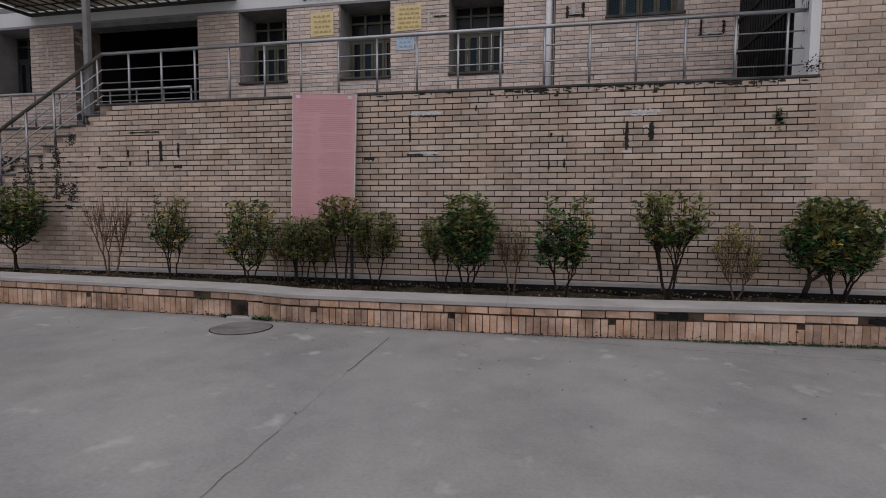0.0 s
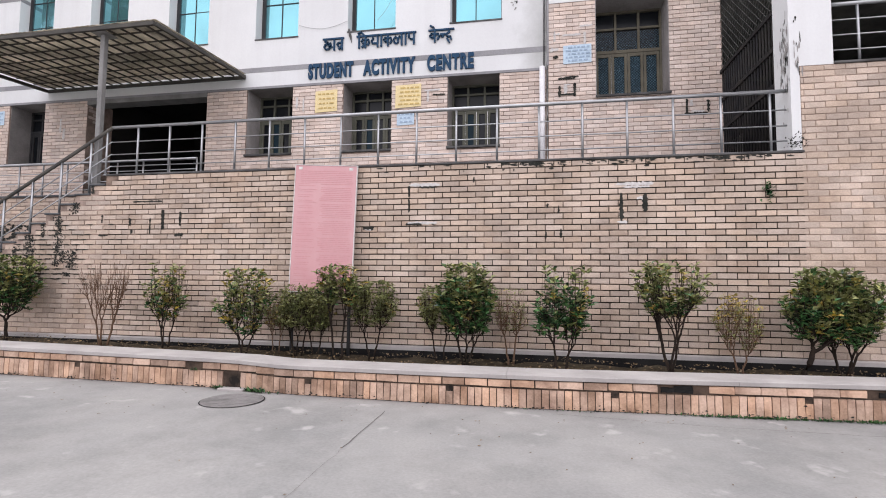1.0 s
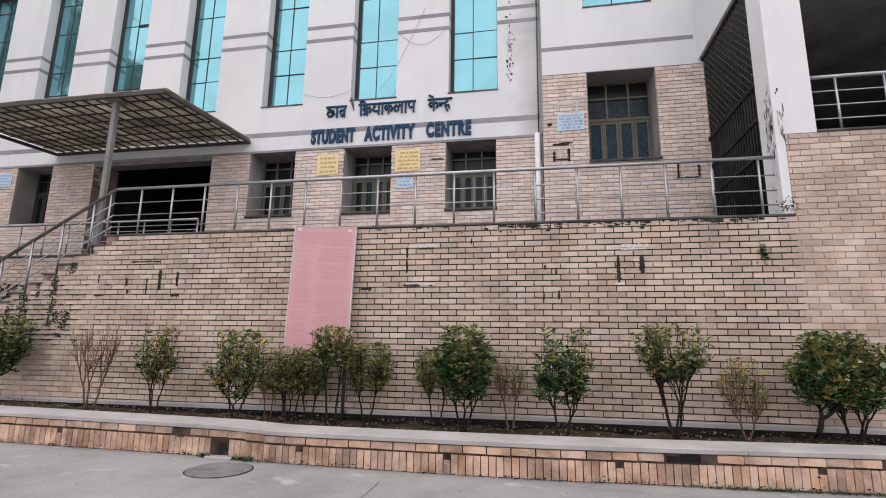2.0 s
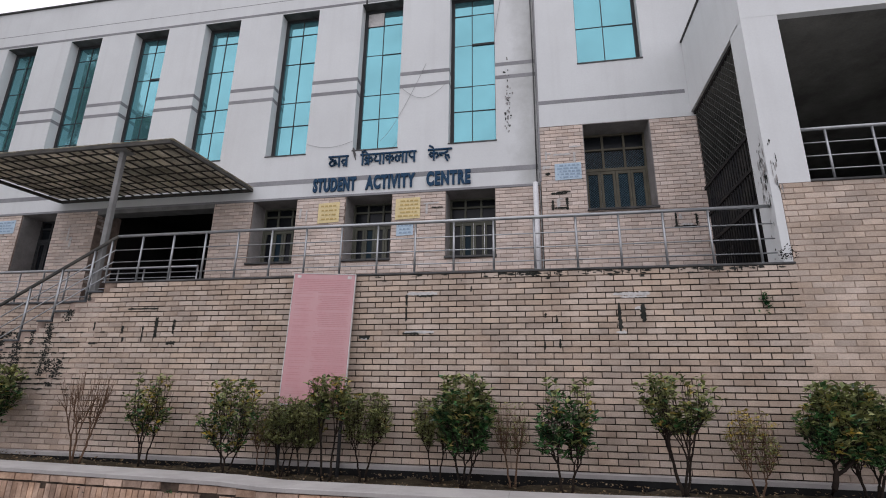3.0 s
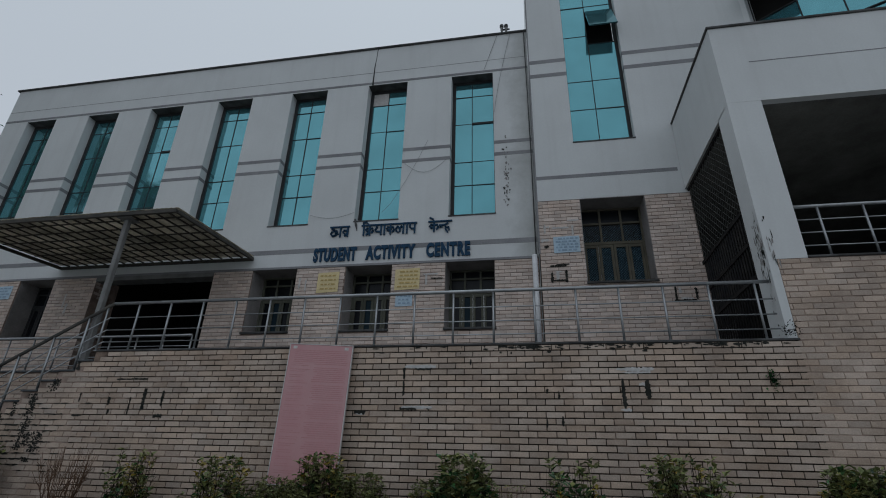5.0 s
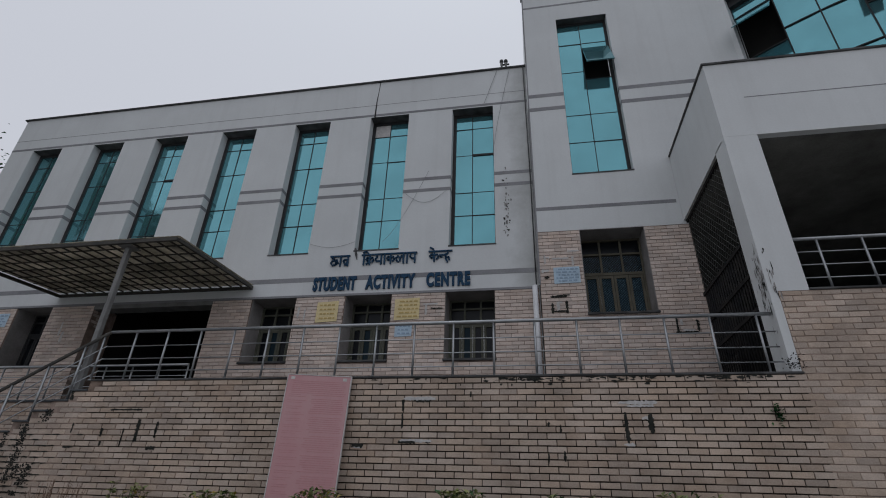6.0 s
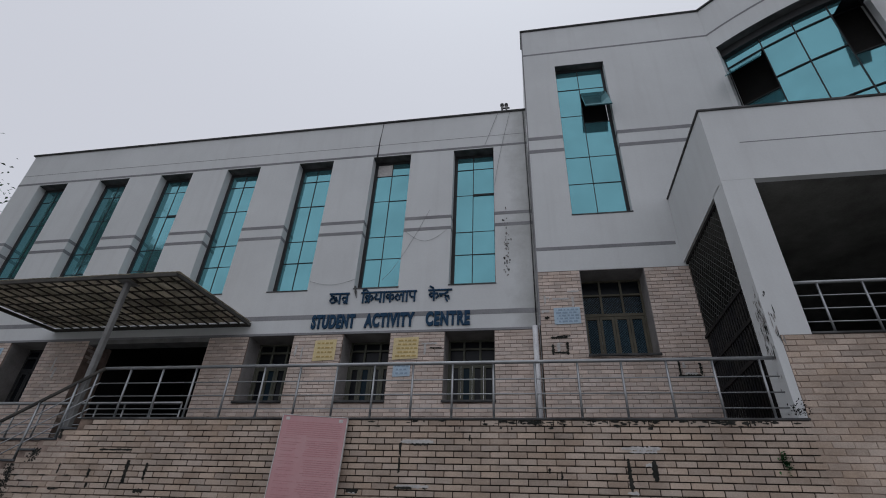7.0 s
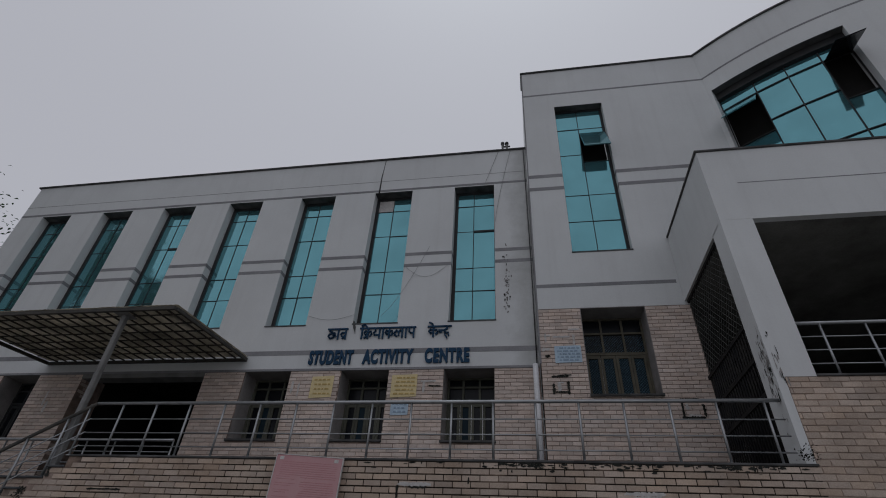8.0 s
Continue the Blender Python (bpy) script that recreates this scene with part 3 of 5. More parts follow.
part("edge", one_box(TOWER[0] - 0.02, TOWER[0] + 0.012, TOWER_Y - 0.006, TOWER_Y + 0.02, 5.5, TOWER_TOP), GREY_BAND, tb)
w = teal_window("window_12", TW[0], TW[1], TW[2], TW[3], TOWER_Y + 0.22, TOWER_Y, (9.23, 10.08, 11.54, 12.57), 0.46, "tall tower window of teal glass with one vent hinged open", skip=((1, 3),), stile=(0.026, 0.07), right_rows=(9.23, 10.08, 11.27, 12.36, 12.57))
sash = bmesh.new()
box(sash, 1.87, 2.53, TOWER_Y + 0.17, TOWER_Y + 0.20, -1.07, 0.0)
vent = part("vent", sash, TEAL_GLASS, None)
vent.parent = w
vent.matrix_basis = Matrix.Translation(Vector((0, 0, 12.35)) - BASES[w]) @ Matrix.Translation((0, TOWER_Y + 0.19, 0)) @ Matrix.Rotation(radians(-25), 4, "X") @ Matrix.Translation((0, -TOWER_Y - 0.19, 0))
# Panel added to block the sky; its near-black colour stands for unlit depth.
part("gap", one_box(1.26, 2.56, TOWER_Y + 0.58, TOWER_Y + 0.595, 11.0, 13.3), INNER, w, "near-black panel standing for the unlit room behind the vent")
barred_window("window_13", BW[0], BW[1], BW[2], BW[3], TOWER_Y + 0.53, 4, 5.9, WOOD_FRAME, "large deep window with olive frames and blue mesh lights", (0, 1, 2, 3))

# ---- curved glazed bay beside the tower ----
BAY_C, BAY_R = (11.4, 16.28), 8.99


def arc(bm, r0, r1, a0, a1, z0, z1, steps=12):
    """A curved block between two radii and two angles."""
    rings = []
    for k in range(steps + 1):
        a = radians(a0 + (a1 - a0) * k / steps)
        c, s = math.cos(a), math.sin(a)
        rings.append([bm.verts.new((BAY_C[0] + r * c, BAY_C[1] + r * s, z)) for r, z in ((r0, z0), (r1, z0), (r1, z1), (r0, z1))])
    for p, q in zip(rings, rings[1:]):
        for i in range(4):
            bm.faces.new((p[i], q[i], q[(i + 1) % 4], p[(i + 1) % 4]))
    bm.faces.new(rings[0])
    bm.faces.new(rings[-1][::-1])
    return bm


bm = bmesh.new()
arc(bm, BAY_R - 0.5, BAY_R, -131.9, -60, 13.35, TOWER_TOP, 30)
arc(bm, BAY_R - 0.5, BAY_R, -111.9, -60, 8.48, 13.35, 24)
arc(bm, BAY_R - 0.5, BAY_R, -131.9, -131.2, 8.48, 13.35, 2)
arc(bm, BAY_R - 0.5, BAY_R, -131.2, -111.9, 8.48, 8.6, 10)
solo("wall_bay", bm, PLASTER, "white plastered curved bay with a wide glazed opening", "wall", kind="structure", at=(7, 8.6, 7))
bm = arc(bmesh.new(), BAY_R - 0.5, BAY_R + 0.05, -131.9, -60, TOWER_TOP, TOWER_TOP + 0.05, 30)
solo("trim_bay_coping", bm, COPING, "thin dark coping on the curved parapet", "coping", kind="structure", at=(7, 8.6, TOWER_TOP))
bm = arc(bmesh.new(), BAY_R - 0.02, BAY_R + 0.005, -131.9, -60, 13.95, 14.01, 30)
solo("trim_bay_groove", bm, GREY_BAND, "grey groove round the curved parapet", "trim", kind="structure", at=(7, 8.6, 13.95))
bay = thing("window_14", (7, 8.9, 8.6), "curved wall of teal glass with two vents hinged open", "window", kind="structure")
COLS, ROWS = (-131.2, -125.5, -120.75, -115.95, -111.9), (8.6, 9.2, 10.24, 11.63, 12.72, 13.1)
GR = BAY_R - 0.32
for a in COLS:
    part("mullion", arc(bmesh.new(), GR - 0.05, GR + 0.03, a - 0.08, a + 0.08, 8.6, 13.335, 1), DARK_FRAME, bay)
for z in ROWS:
    for i, (a, b) in enumerate(zip(COLS, COLS[1:])):
        h = 11.28 if z == ROWS[3] and i in (0, 3) else z
        part("transom", arc(bmesh.new(), GR - 0.05, GR + 0.028, a + 0.08, b - 0.08, h - 0.013, h + 0.013, 4), DARK_FRAME, bay)
for i, (a, b) in enumerate(zip(COLS, COLS[1:])):
    for j, (z0, z1) in enumerate(zip(ROWS, ROWS[1:])):
        if (i, j) not in ((0, 3), (3, 3)):
            part("pane", arc(bmesh.new(), GR - 0.006, GR, a + 0.1, b - 0.1, z0 + 0.02, (11.28 if i in (0, 3) and j == 2 else z1) - 0.02, 1), TEAL_GLASS, bay)
for i in (0, 3):
    a, b = radians(COLS[i] + 0.2), radians(COLS[i + 1] - 0.2)
    p, q = (Vector((BAY_C[0] + GR * math.cos(t), BAY_C[1] + GR * math.sin(t), 12.72)) for t in (a, b))
    out = (((p + q) / 2).xy - Vector(BAY_C)).normalized().to_3d()
    swing = radians(58 if i else 40)
    low = math.sin(swing) * 1.4 * out - Vector((0, 0, math.cos(swing) * 1.4))
    bm = bmesh.new()
    skin = [bm.verts.new(v) for v in (p, q, q + low, p + low)]
    back = [bm.verts.new(v.co - 0.03 * out) for v in skin]
    bm.faces.new(skin)
    bm.faces.new(back[::-1])
    for k in range(4):
        bm.faces.new((skin[k], back[k], back[(k + 1) % 4], skin[(k + 1) % 4]))
    part("vent", bm, DARK_GLASS if i else TEAL_GLASS, bay, "open hinged vent")
# Dark strip added in place of the soffit's reflection in the glass.
part("head_panel", arc(bmesh.new(), GR - 0.03, GR + 0.12, COLS[0], COLS[-1], 13.1, 13.336, 12), DARK_FRAME, bay, "dark strip over the glass imitating the mirrored soffit")
bm = arc(bmesh.new(), BAY_R - 0.62, BAY_R - 0.56, -132.6, -106, 8.0, 13.6, 12)
# Dark sheet under the curved head: its colour carries the soffit's shade.
part("head_lining", arc(bmesh.new(), BAY_R - 0.31, BAY_R - 0.003, -131.2, -111.9, 13.338, 13.352, 12), COPING, bay, "dark soffit sheet, shade of the recess put in its colour")
# Screen added close behind the glass, near-black in place of an unlit room.
solo("wall_bay_inside", bm, INNER, "near-black screen standing for the unlit room behind the curved glass", "wall", kind="structure", at=(7.5, 9.5, 8))

# ---- covered balcony (porch) on the brick wall ----
PX = 3.36
bm = bmesh.new()
box(bm, PX, 9.5, WALL_Y, WALL_Y + 0.12, 6.83, 8.43)
box(bm, PX, PX + 0.12, WALL_Y + 0.12, TOWER_Y - 0.005, 6.81, 8.43)
solo("wall_porch_beam", bm, PLASTER, "white plastered deep beams of the covered balcony", "wall", kind="structure", at=(5, 7.2, 6.8))
solo("trim_porch_coping", one_box(PX - 0.03, 9.5, WALL_Y - 0.03, TOWER_Y - 0.01, 8.43, 8.475, 0.008), COPING, "thin dark coping on the balcony roof", "coping", kind="structure", at=(5, 7.2, 8.43))
solo("trim_porch_line", one_box(3.85, 9.5, WALL_Y - 0.004, WALL_Y + 0.01, 7.62, 7.635), GREY_BAND, "fine crack line along the balcony beam", "trim", kind="structure", at=(5, 7, 7.6))
solo("column_porch", box(one_box(PX, 3.86, WALL_Y + 0.002, WALL_Y + 0.43, 4.135, 6.83), PX, END_X - 0.002, WALL_Y + 0.002, WALL_Y + 0.43, TERRACE_Z, 4.135), PLASTER, "white plastered square column with peeling stains", "column", kind="structure", at=(3.6, 7.2, TERRACE_Z))
solo("column_porch_east", one_box(6.5, 7.0, WALL_Y + 0.002, WALL_Y + 0.43, 4.13, 6.83, 0.012), PLASTER, "white plastered square column", "column", kind="structure", at=(6.75, 7.2, 4.1))
solo("ceiling_porch", one_box(PX + 0.12, 9.5, WALL_Y + 0.12, 14.5, 6.836, 6.95), DIM_CEILING, "balcony ceiling with its shade put in the colour", "ceiling", kind="structure", at=(6, 8.3, 6.95))
solo("floor_porch", one_box(3.852, 9.5, WALL_Y + 0.35, 14.5, 3.98, 4.1), CONCRETE, "balcony floor slab", "floor", kind="structure", at=(6, 8.3, 4))
# Balcony room walls: the near-black colour does the work of shade.
solo("wall_porch_east", box(box(box(bmesh.new(), 9.3, 9.5, WALL_Y + 0.43, 14.5, 4.1, 6.85), 3.2, 9.5, 14.5, 14.7, 3.0, 6.95), 3.2, 3.46, TOWER_Y + 0.71, 14.5, 3.0, 6.95), INNER, "end and back walls of the balcony, shade put in their colour", "wall", kind="structure", at=(9.4, 8.3, 4))
solo("trim_porch_sill", one_box(3.86, 9.5, WALL_Y - 0.02, WALL_Y + 0.36, 4.135, 4.165, 0.006), COPING, "dark sill slab under the balcony rail", "sill", kind="structure", at=(5, 7.1, 4.13))

# Added partition: its near-black colour deepens the shade behind the grille.
solo("wall_under_porch", one_box(3.75, 3.85, WALL_Y + 0.36, TOWER_Y, 3.0, 4.12), INNER, "added near-black wall that darkens the view behind the grille", "wall", kind="structure", at=(3.8, 8.3, 3))

# ---- grille closing the balcony's side ----
grille = thing("side_grille", (3.42, 8.5, TERRACE_Z), "black steel bar grille with diamond mesh above", "grille")
for k in range(21):
    y = 7.5 + 0.1 * k
    part("bar", tube(bmesh.new(), [(3.43, y, TERRACE_Z), (3.43, y, 5.15)], 0.015, 6), GRILLE_STEEL, grille)
for z in (3.12, 4.1, 4.62, 5.15, 6.78):
    part("rail", one_box(3.405, 3.455, 7.44, 9.58, z - 0.03, z + 0.03), GRILLE_STEEL, grille)
bm = bmesh.new()
for k in range(-12, 16):
    for s in (1, -1):
        y0, y1, z0, z1 = 7.46 + 0.14 * k, 7.46 + 0.14 * k + 1.6, 5.17, 6.77
        if s < 0:
            z0, z1 = z1, z0
        a, b = max(y0, 7.46), min(y1, 9.56)
        if b - a > 0.05:
            f = lambda y: z0 + (z1 - z0) * (y - y0) / (y1 - y0)
            tube(bm, [(3.43 + 0.004 * s, a, f(a)), (3.43 + 0.004 * s, b, f(b))], 0.0045, 4)
part("mesh_infill", bm, MESH_STEEL, grille, "diamond wire mesh")


# ---- steel railings ----
def railing(name, posts, z0, top, y, rods, label, ends=(0.0, 0.0), post_r=0.017):
    r = thing(name, ((posts[0] + posts[-1]) / 2, y, z0), label, "railing")
    part("handrail", tube(bmesh.new(), [(posts[0] - ends[0], y, top), (posts[-1] + ends[1], y, top)], 0.026, 10), STEEL, r)
    for z in rods:
        part("rod", tube(bmesh.new(), [(posts[0] - ends[0], y, z), (posts[-1] + ends[1], y, z)], 0.0095, 6), STEEL, r)
    for x in posts:
        p = part("post", tube(bmesh.new(), [(x, y, z0), (x, y, top - 0.02)], post_r, 8), STEEL, r)
        part("base_flange", tube(bmesh.new(), [(x, y, z0), (x, y, z0 + 0.012)], 0.04, 10), STEEL, p)
    return r


railing("terrace_railing", [-6.915 + 0.5922 * k for k in range(18)], TERRACE_Z, 3.85, WALL_Y + 0.1, (3.60, 3.39, 3.19), "stainless steel terrace railing with three thin rods", ends=(-0.1, 0.19))
railing("landing_railing", [-13.0 + 0.6 * k for k in range(12)], 3.04, 3.71, 8.66, (3.50, 3.30, 3.14), "steel railing along the entrance landing", post_r=0.016)
railing("balcony_railing", [4.22, 4.80, 5.38, 5.96], 4.165, 4.97, WALL_Y + 0.12, (4.76, 4.56, 4.36), "pale steel railing in the balcony opening", ends=(0.34, 0.5))
sr = thing("stair_railing", (-8.6, WALL_Y + 0.1, 1.6), "steel stair railing sloping down beside the steps", "railing")
SLOPE = 0.157 / 0.285
BEND = -6.815
ramp = lambda x, h: 3.85 + h - SLOPE * (BEND - x)
part("handrail", tube(bmesh.new(), [(BEND, 7.1, 3.85), (-11.6, 7.1, ramp(-11.6, 0))], 0.029, 10), RIB, sr, "dark worn handrail")
for h in (-0.24, -0.45, -0.65):
    part("rod", tube(bmesh.new(), [(BEND, 7.1, 3.85 + h), (-11.6, 7.1, ramp(-11.6, h))], 0.0095, 6), STEEL, sr)
for k in range(8):
    x = -7.22 - 0.57 * k
    part("post", tube(bmesh.new(), [(x, 7.1, stair_top(x) - 0.01), (x, 7.1, ramp(x, -0.02))], 0.019, 8), STEEL, sr)

# entrance landing behind the stair
solo("wall_landing", one_box(-15.1, -6.8, 8.60 + BACK, 8.9, 0, 3.0), MORTAR_PALE, "mossy brick wall below the entrance landing", "wall", kind="structure", at=(-11, 8.6, 0))
solo("trim_landing", one_box(-15.1, -6.8, 8.56, 8.95, 3.0, 3.035, 0.005), GRANITE, "dark stone edge of the entrance landing", "trim", kind="structure", at=(-11, 8.6, 3))

# ---- entrance canopy ----
CAN = (-11.2, -6.07, 7.03, FACADE_Y - 0.02)
can_z = lambda y: 5.53 + 0.17 * (y - CAN[2]) / (CAN[3] - CAN[2])
canopy = thing("entrance_canopy", (-7.19, 7.2, 2.88), "flat steel canopy with weathered translucent sheets on one pole", "canopy")


def beam(name, a, b, w, h, mat):
    """A square tube between two points under the sheets; h: its depth."""
    bm = bmesh.new()
    a, b = Vector(a), Vector(b)
    side = (b - a).cross(Vector((0, 0, 1))).normalized() * w / 2
    ends = [[bm.verts.new(p + s * side + Vector((0, 0, z))) for s, z in ((-1, 0), (1, 0), (1, h), (-1, h))] for p in (a, b)]
    for k in range(4):
        bm.faces.new((ends[0][k], ends[1][k], ends[1][(k + 1) % 4], ends[0][(k + 1) % 4]))
    bm.faces.new(ends[0][::-1])
    bm.faces.new(ends[1])
    return part(name, bm, mat, canopy)


for y in (CAN[2], CAN[3]):
    beam("edge_beam", (CAN[0], y, can_z(y)), (CAN[1], y, can_z(y)), 0.05, 0.065, RIB)
for x in (CAN[0], CAN[1]):
    beam("edge_beam", (x, CAN[2] + 0.03, can_z(CAN[2])), (x, CAN[3] - 0.03, can_z(CAN[3])), 0.05, 0.065, RIB)
for k in range(1, 20):
    x = CAN[0] + (CAN[1] - CAN[0]) * k / 20
    beam("rib", (x, CAN[2] + 0.03, can_z(CAN[2]) + 0.05), (x, CAN[3] - 0.03, can_z(CAN[3]) + 0.05), 0.02, 0.028, RIB)
for k in range(1, 7):
    y = CAN[2] + (CAN[3] - CAN[2]) * k / 7
    beam("purlin", (CAN[0] + 0.03, y, can_z(y) + 0.08), (CAN[1] - 0.03, y, can_z(y) + 0.08), 0.024, 0.02, RIB)
for k in range(13):
    x0 = CAN[0] + (CAN[1] - CAN[0]) * k / 13
    x1 = x0 + (CAN[1] - CAN[0]) / 13
    bm = bmesh.new()
    n = 8
    rows = []
    for i in range(n + 1):
        x = x0 - 0.01 + (x1 - x0 + 0.02) * i / n
        up = 0.106 + 0.008 * (i % 2) + 0.004 * (k % 2)
        rows.append([bm.verts.new((x, y, can_z(y) + up + e)) for y in (CAN[2] + 0.02, CAN[3]) for e in (0, 0.004)])
    for a, b in zip(rows, rows[1:]):
        bm.faces.new((a[0], a[2], b[2], b[0]))
        bm.faces.new((a[1], b[1], b[3], a[3]))
    part("roof_sheet", bm, SHEET, canopy, "weathered beige translucent sheet")
part("pole", one_box(-7.235, -7.145, 7.155, 7.245, 2.88, can_z(7.2) - 0.016, 0.008), PAINTED_STEEL, canopy)
part("pole_cap", one_box(-7.33, -7.05, 7.06, 7.34, can_z(7.2) - 0.015, can_z(7.2), 0.004), PAINTED_STEEL, canopy)
part("beam", one_box(ENTRY[0], ENTRY[1], FACADE_Y - 0.01, FACADE_Y + 0.3, 5.36, 5.47), PAINTED_STEEL, canopy, "lintel beam over the entrance")

# ---- sign lettering ----
sign = thing("sign_lettering", (-2.85, FACADE_Y, 5.58), "dark blue raised letters in two scripts on the facade", "sign")
for text, x0, x1 in (("STUDENT", -4.6, -3.6), ("ACTIVITY", -3.38, -2.27), ("CENTRE", -2.02, -1.07)):
    cu = bpy.data.curves.new("word", "FONT")
    cu.body, cu.extrude, cu.offset, cu.space_character = text, 0.03, 0.05, 1.16
    tmp = new("word", cu)
    me = bpy.data.meshes.new_from_object(tmp.evaluated_get(bpy.context.evaluated_depsgraph_get()))
    bpy.data.objects.remove(tmp)
    bpy.data.curves.remove(cu)
    lo = [min(v.co[i] for v in me.vertices) for i in range(3)]
    hi = [max(v.co[i] for v in me.vertices) for i in range(3)]
    bm = bmesh.new()
    bm.from_mesh(me)
    bpy.data.meshes.remove(me)
    for v in bm.verts:
        u, t, d = ((v.co[i] - lo[i]) / (hi[i] - lo[i]) for i in range(3))
        v.co = (x0 + u * (x1 - x0), FACADE_Y - 0.005 - 0.035 * d, 5.585 + 0.335 * t)
    part("word", bm, BLUE_LETTER, sign)

STEM = lambda x: [(x, 1), (x, 0)]
KA = [STEM(0.45), [(0.45, 0.65), (0.2, 0.72), (0.08, 0.52), (0.22, 0.34), (0.45, 0.5)], [(0.45, 0.66), (0.72, 0.66), (0.8, 0.42), (0.66, 0.22)]]
GLYPHS = {
    "chha": (0.95, [[(0.2, 1), (0.2, 0.78), (0.46, 0.72), (0.46, 0.6), (0.2, 0.5), (0.1, 0.3), (0.3, 0.08), (0.62, 0.14), (0.82, 0.38), (0.74, 0.62), (0.58, 0.5), (0.66, 0.28), (0.9, 0.3)]]),
    "aa": (0.35, [STEM(0.2)]),
    "tra": (0.8, [STEM(0.66), [(0.66, 0.6), (0.28, 0.6), (0.16, 0.44), (0.26, 0.3)], [(0.62, 0.34), (0.36, 0.04)]]),
    "i": (0.35, [STEM(0.2), [(0.2, 1), (0.12, 1.26), (0.4, 1.36), (0.72, 1.0)]]),
    "kra": (0.9, KA + [[(0.45, 0.3), (0.12, 0.04)]]),
    "ya": (0.8, [STEM(0.66), [(0.15, 1), (0.26, 0.72), (0.1, 0.5), (0.2, 0.3), (0.66, 0.3)]]),
    "ka": (0.9, KA),
    "la": (0.95, [STEM(0.8), [(0.8, 0.56), (0.6, 0.72), (0.46, 0.52), (0.46, 0.22)], [(0.46, 0.52), (0.26, 0.72), (0.08, 0.5), (0.14, 0.24), (0.3, 0.14)]]),
    "pa": (0.75, [STEM(0.6), [(0.15, 1), (0.15, 0.58), (0.3, 0.42), (0.6, 0.42)]]),
    "ke": (0.9, KA + [[(0.45, 1), (0.34, 1.24), (0.1, 1.4)]]),
    "ndra": (1.0, [[(0.0, 0.6), (0.42, 0.6)], [(0.1, 0.6), (0.08, 0.42), (0.2, 0.42)], [(0.66, 1), (0.66, 0.76)], [(0.66, 0.76), (0.46, 0.62), (0.5, 0.36), (0.76, 0.36), (0.8, 0.12)], [(0.5, 0.2), (0.66, -0.12)]]),
}
for word, x0, x1 in ((("chha", "aa", "tra"), -4.28, -3.83), (("i", "kra", "ya", "aa", "ka", "la", "aa", "pa"), -3.53, -2.27), (("ke", "ndra"), -1.99, -1.48)):
    bm = bmesh.new()
    total = sum(GLYPHS[g][0] for g in word)
    s, at = (x1 - x0) / total, 0.0
    lines = [[(0, 1), (total, 1)]]
    for g in word:
        lines += [[(at + x, z) for x, z in line] for line in GLYPHS[g][1]]
        at += GLYPHS[g][0]
    for n, line in enumerate(lines):
        for (ax, az), (bx, bz) in zip(line, line[1:]):
            a, b = Vector((x0 + ax * s, 0, 6.19 + az * 0.245)), Vector((x0 + bx * s, 0, 6.19 + bz * 0.245))
            d = (b - a).normalized()
            side = Vector((-d.z, 0, d.x)) * 0.0165
            a, b = a - d * 0.012, b + d * 0.012
            q = [bm.verts.new(Vector((p.x, FACADE_Y - y - 0.0006 * (n % 7), p.z))) for y in (0.04, 0.004) for p in (a - side, b - side, b + side, a + side)]
            for face in ((0, 1, 2, 3), (7, 6, 5, 4), (0, 4, 5, 1), (1, 5, 6, 2), (2, 6, 7, 3), (3, 7, 4, 0)):
                bm.faces.new([q[i] for i in face])
    part("word", bm, BLUE_LETTER, sign)

# ---- pink notice board leaning at the wall ----
board = thing("notice_board", (-2.92, 6.8, 0.3), "faded pink printed sheet board on two dark legs", "notice board")
T0, T1, B0, B1 = Vector((-3.42, 6.955, 3.075)), Vector((-2.43, 6.955, 3.02)), Vector((-3.385, 6.79, 1.16)), Vector((-2.42, 6.79, 1.14))
at_board = lambda u, v, off=0.0: T0.lerp(T1, u).lerp(B0.lerp(B1, u), v) + Vector((0, -off, 0))


def on_board(bm, u0, u1, v0, v1, near, far):
    q = [bm.verts.new(at_board(u, v, o)) for o in (near, far) for u, v in ((u0, v0), (u1, v0), (u1, v1), (u0, v1))]
    for face in ((3, 2, 1, 0), (4, 5, 6, 7), (0, 1, 5, 4), (1, 2, 6, 5), (2, 3, 7, 6), (3, 0, 4, 7)):
        bm.faces.new([q[i] for i in face])
    return bm


part("sheet", on_board(bmesh.new(), 0, 1, 0, 1, 0.012, -0.012), BANNER, board)
for u0, u1, v0, v1 in ((0, 1, 0, 0.006), (0, 1, 0.992, 1), (0, 0.012, 0.006, 0.992), (0.988, 1, 0.006, 0.992)):
    part("frame_strip", on_board(bmesh.new(), u0, u1, v0, v1, 0.019, -0.015), PAPER, board)
bm = bmesh.new()
for k in range(62):
    v = 0.05 + 0.0147 * k
    if k % 9 != 8:
        on_board(bm, random.uniform(0.40, 0.5) if k > 6 else 0.1, random.uniform(0.9, 0.95), v, v + 0.0042, 0.0138, 0.0115)
    if 6 < k < 60 and k % 3:
        on_board(bm, 0.07, random.uniform(0.26, 0.38), v, v + 0.003, 0.0136, 0.0115)
tagged(part("print", bm, BANNER_INK, board, "rows of faded red unreadable print"), kind="stuff")
for u in (0.06, 0.87):
    part("emblem", on_board(bmesh.new(), u, u + 0.06, 0.018, 0.04, 0.0142, 0.0115), PAPER, board, "small pale emblem block")
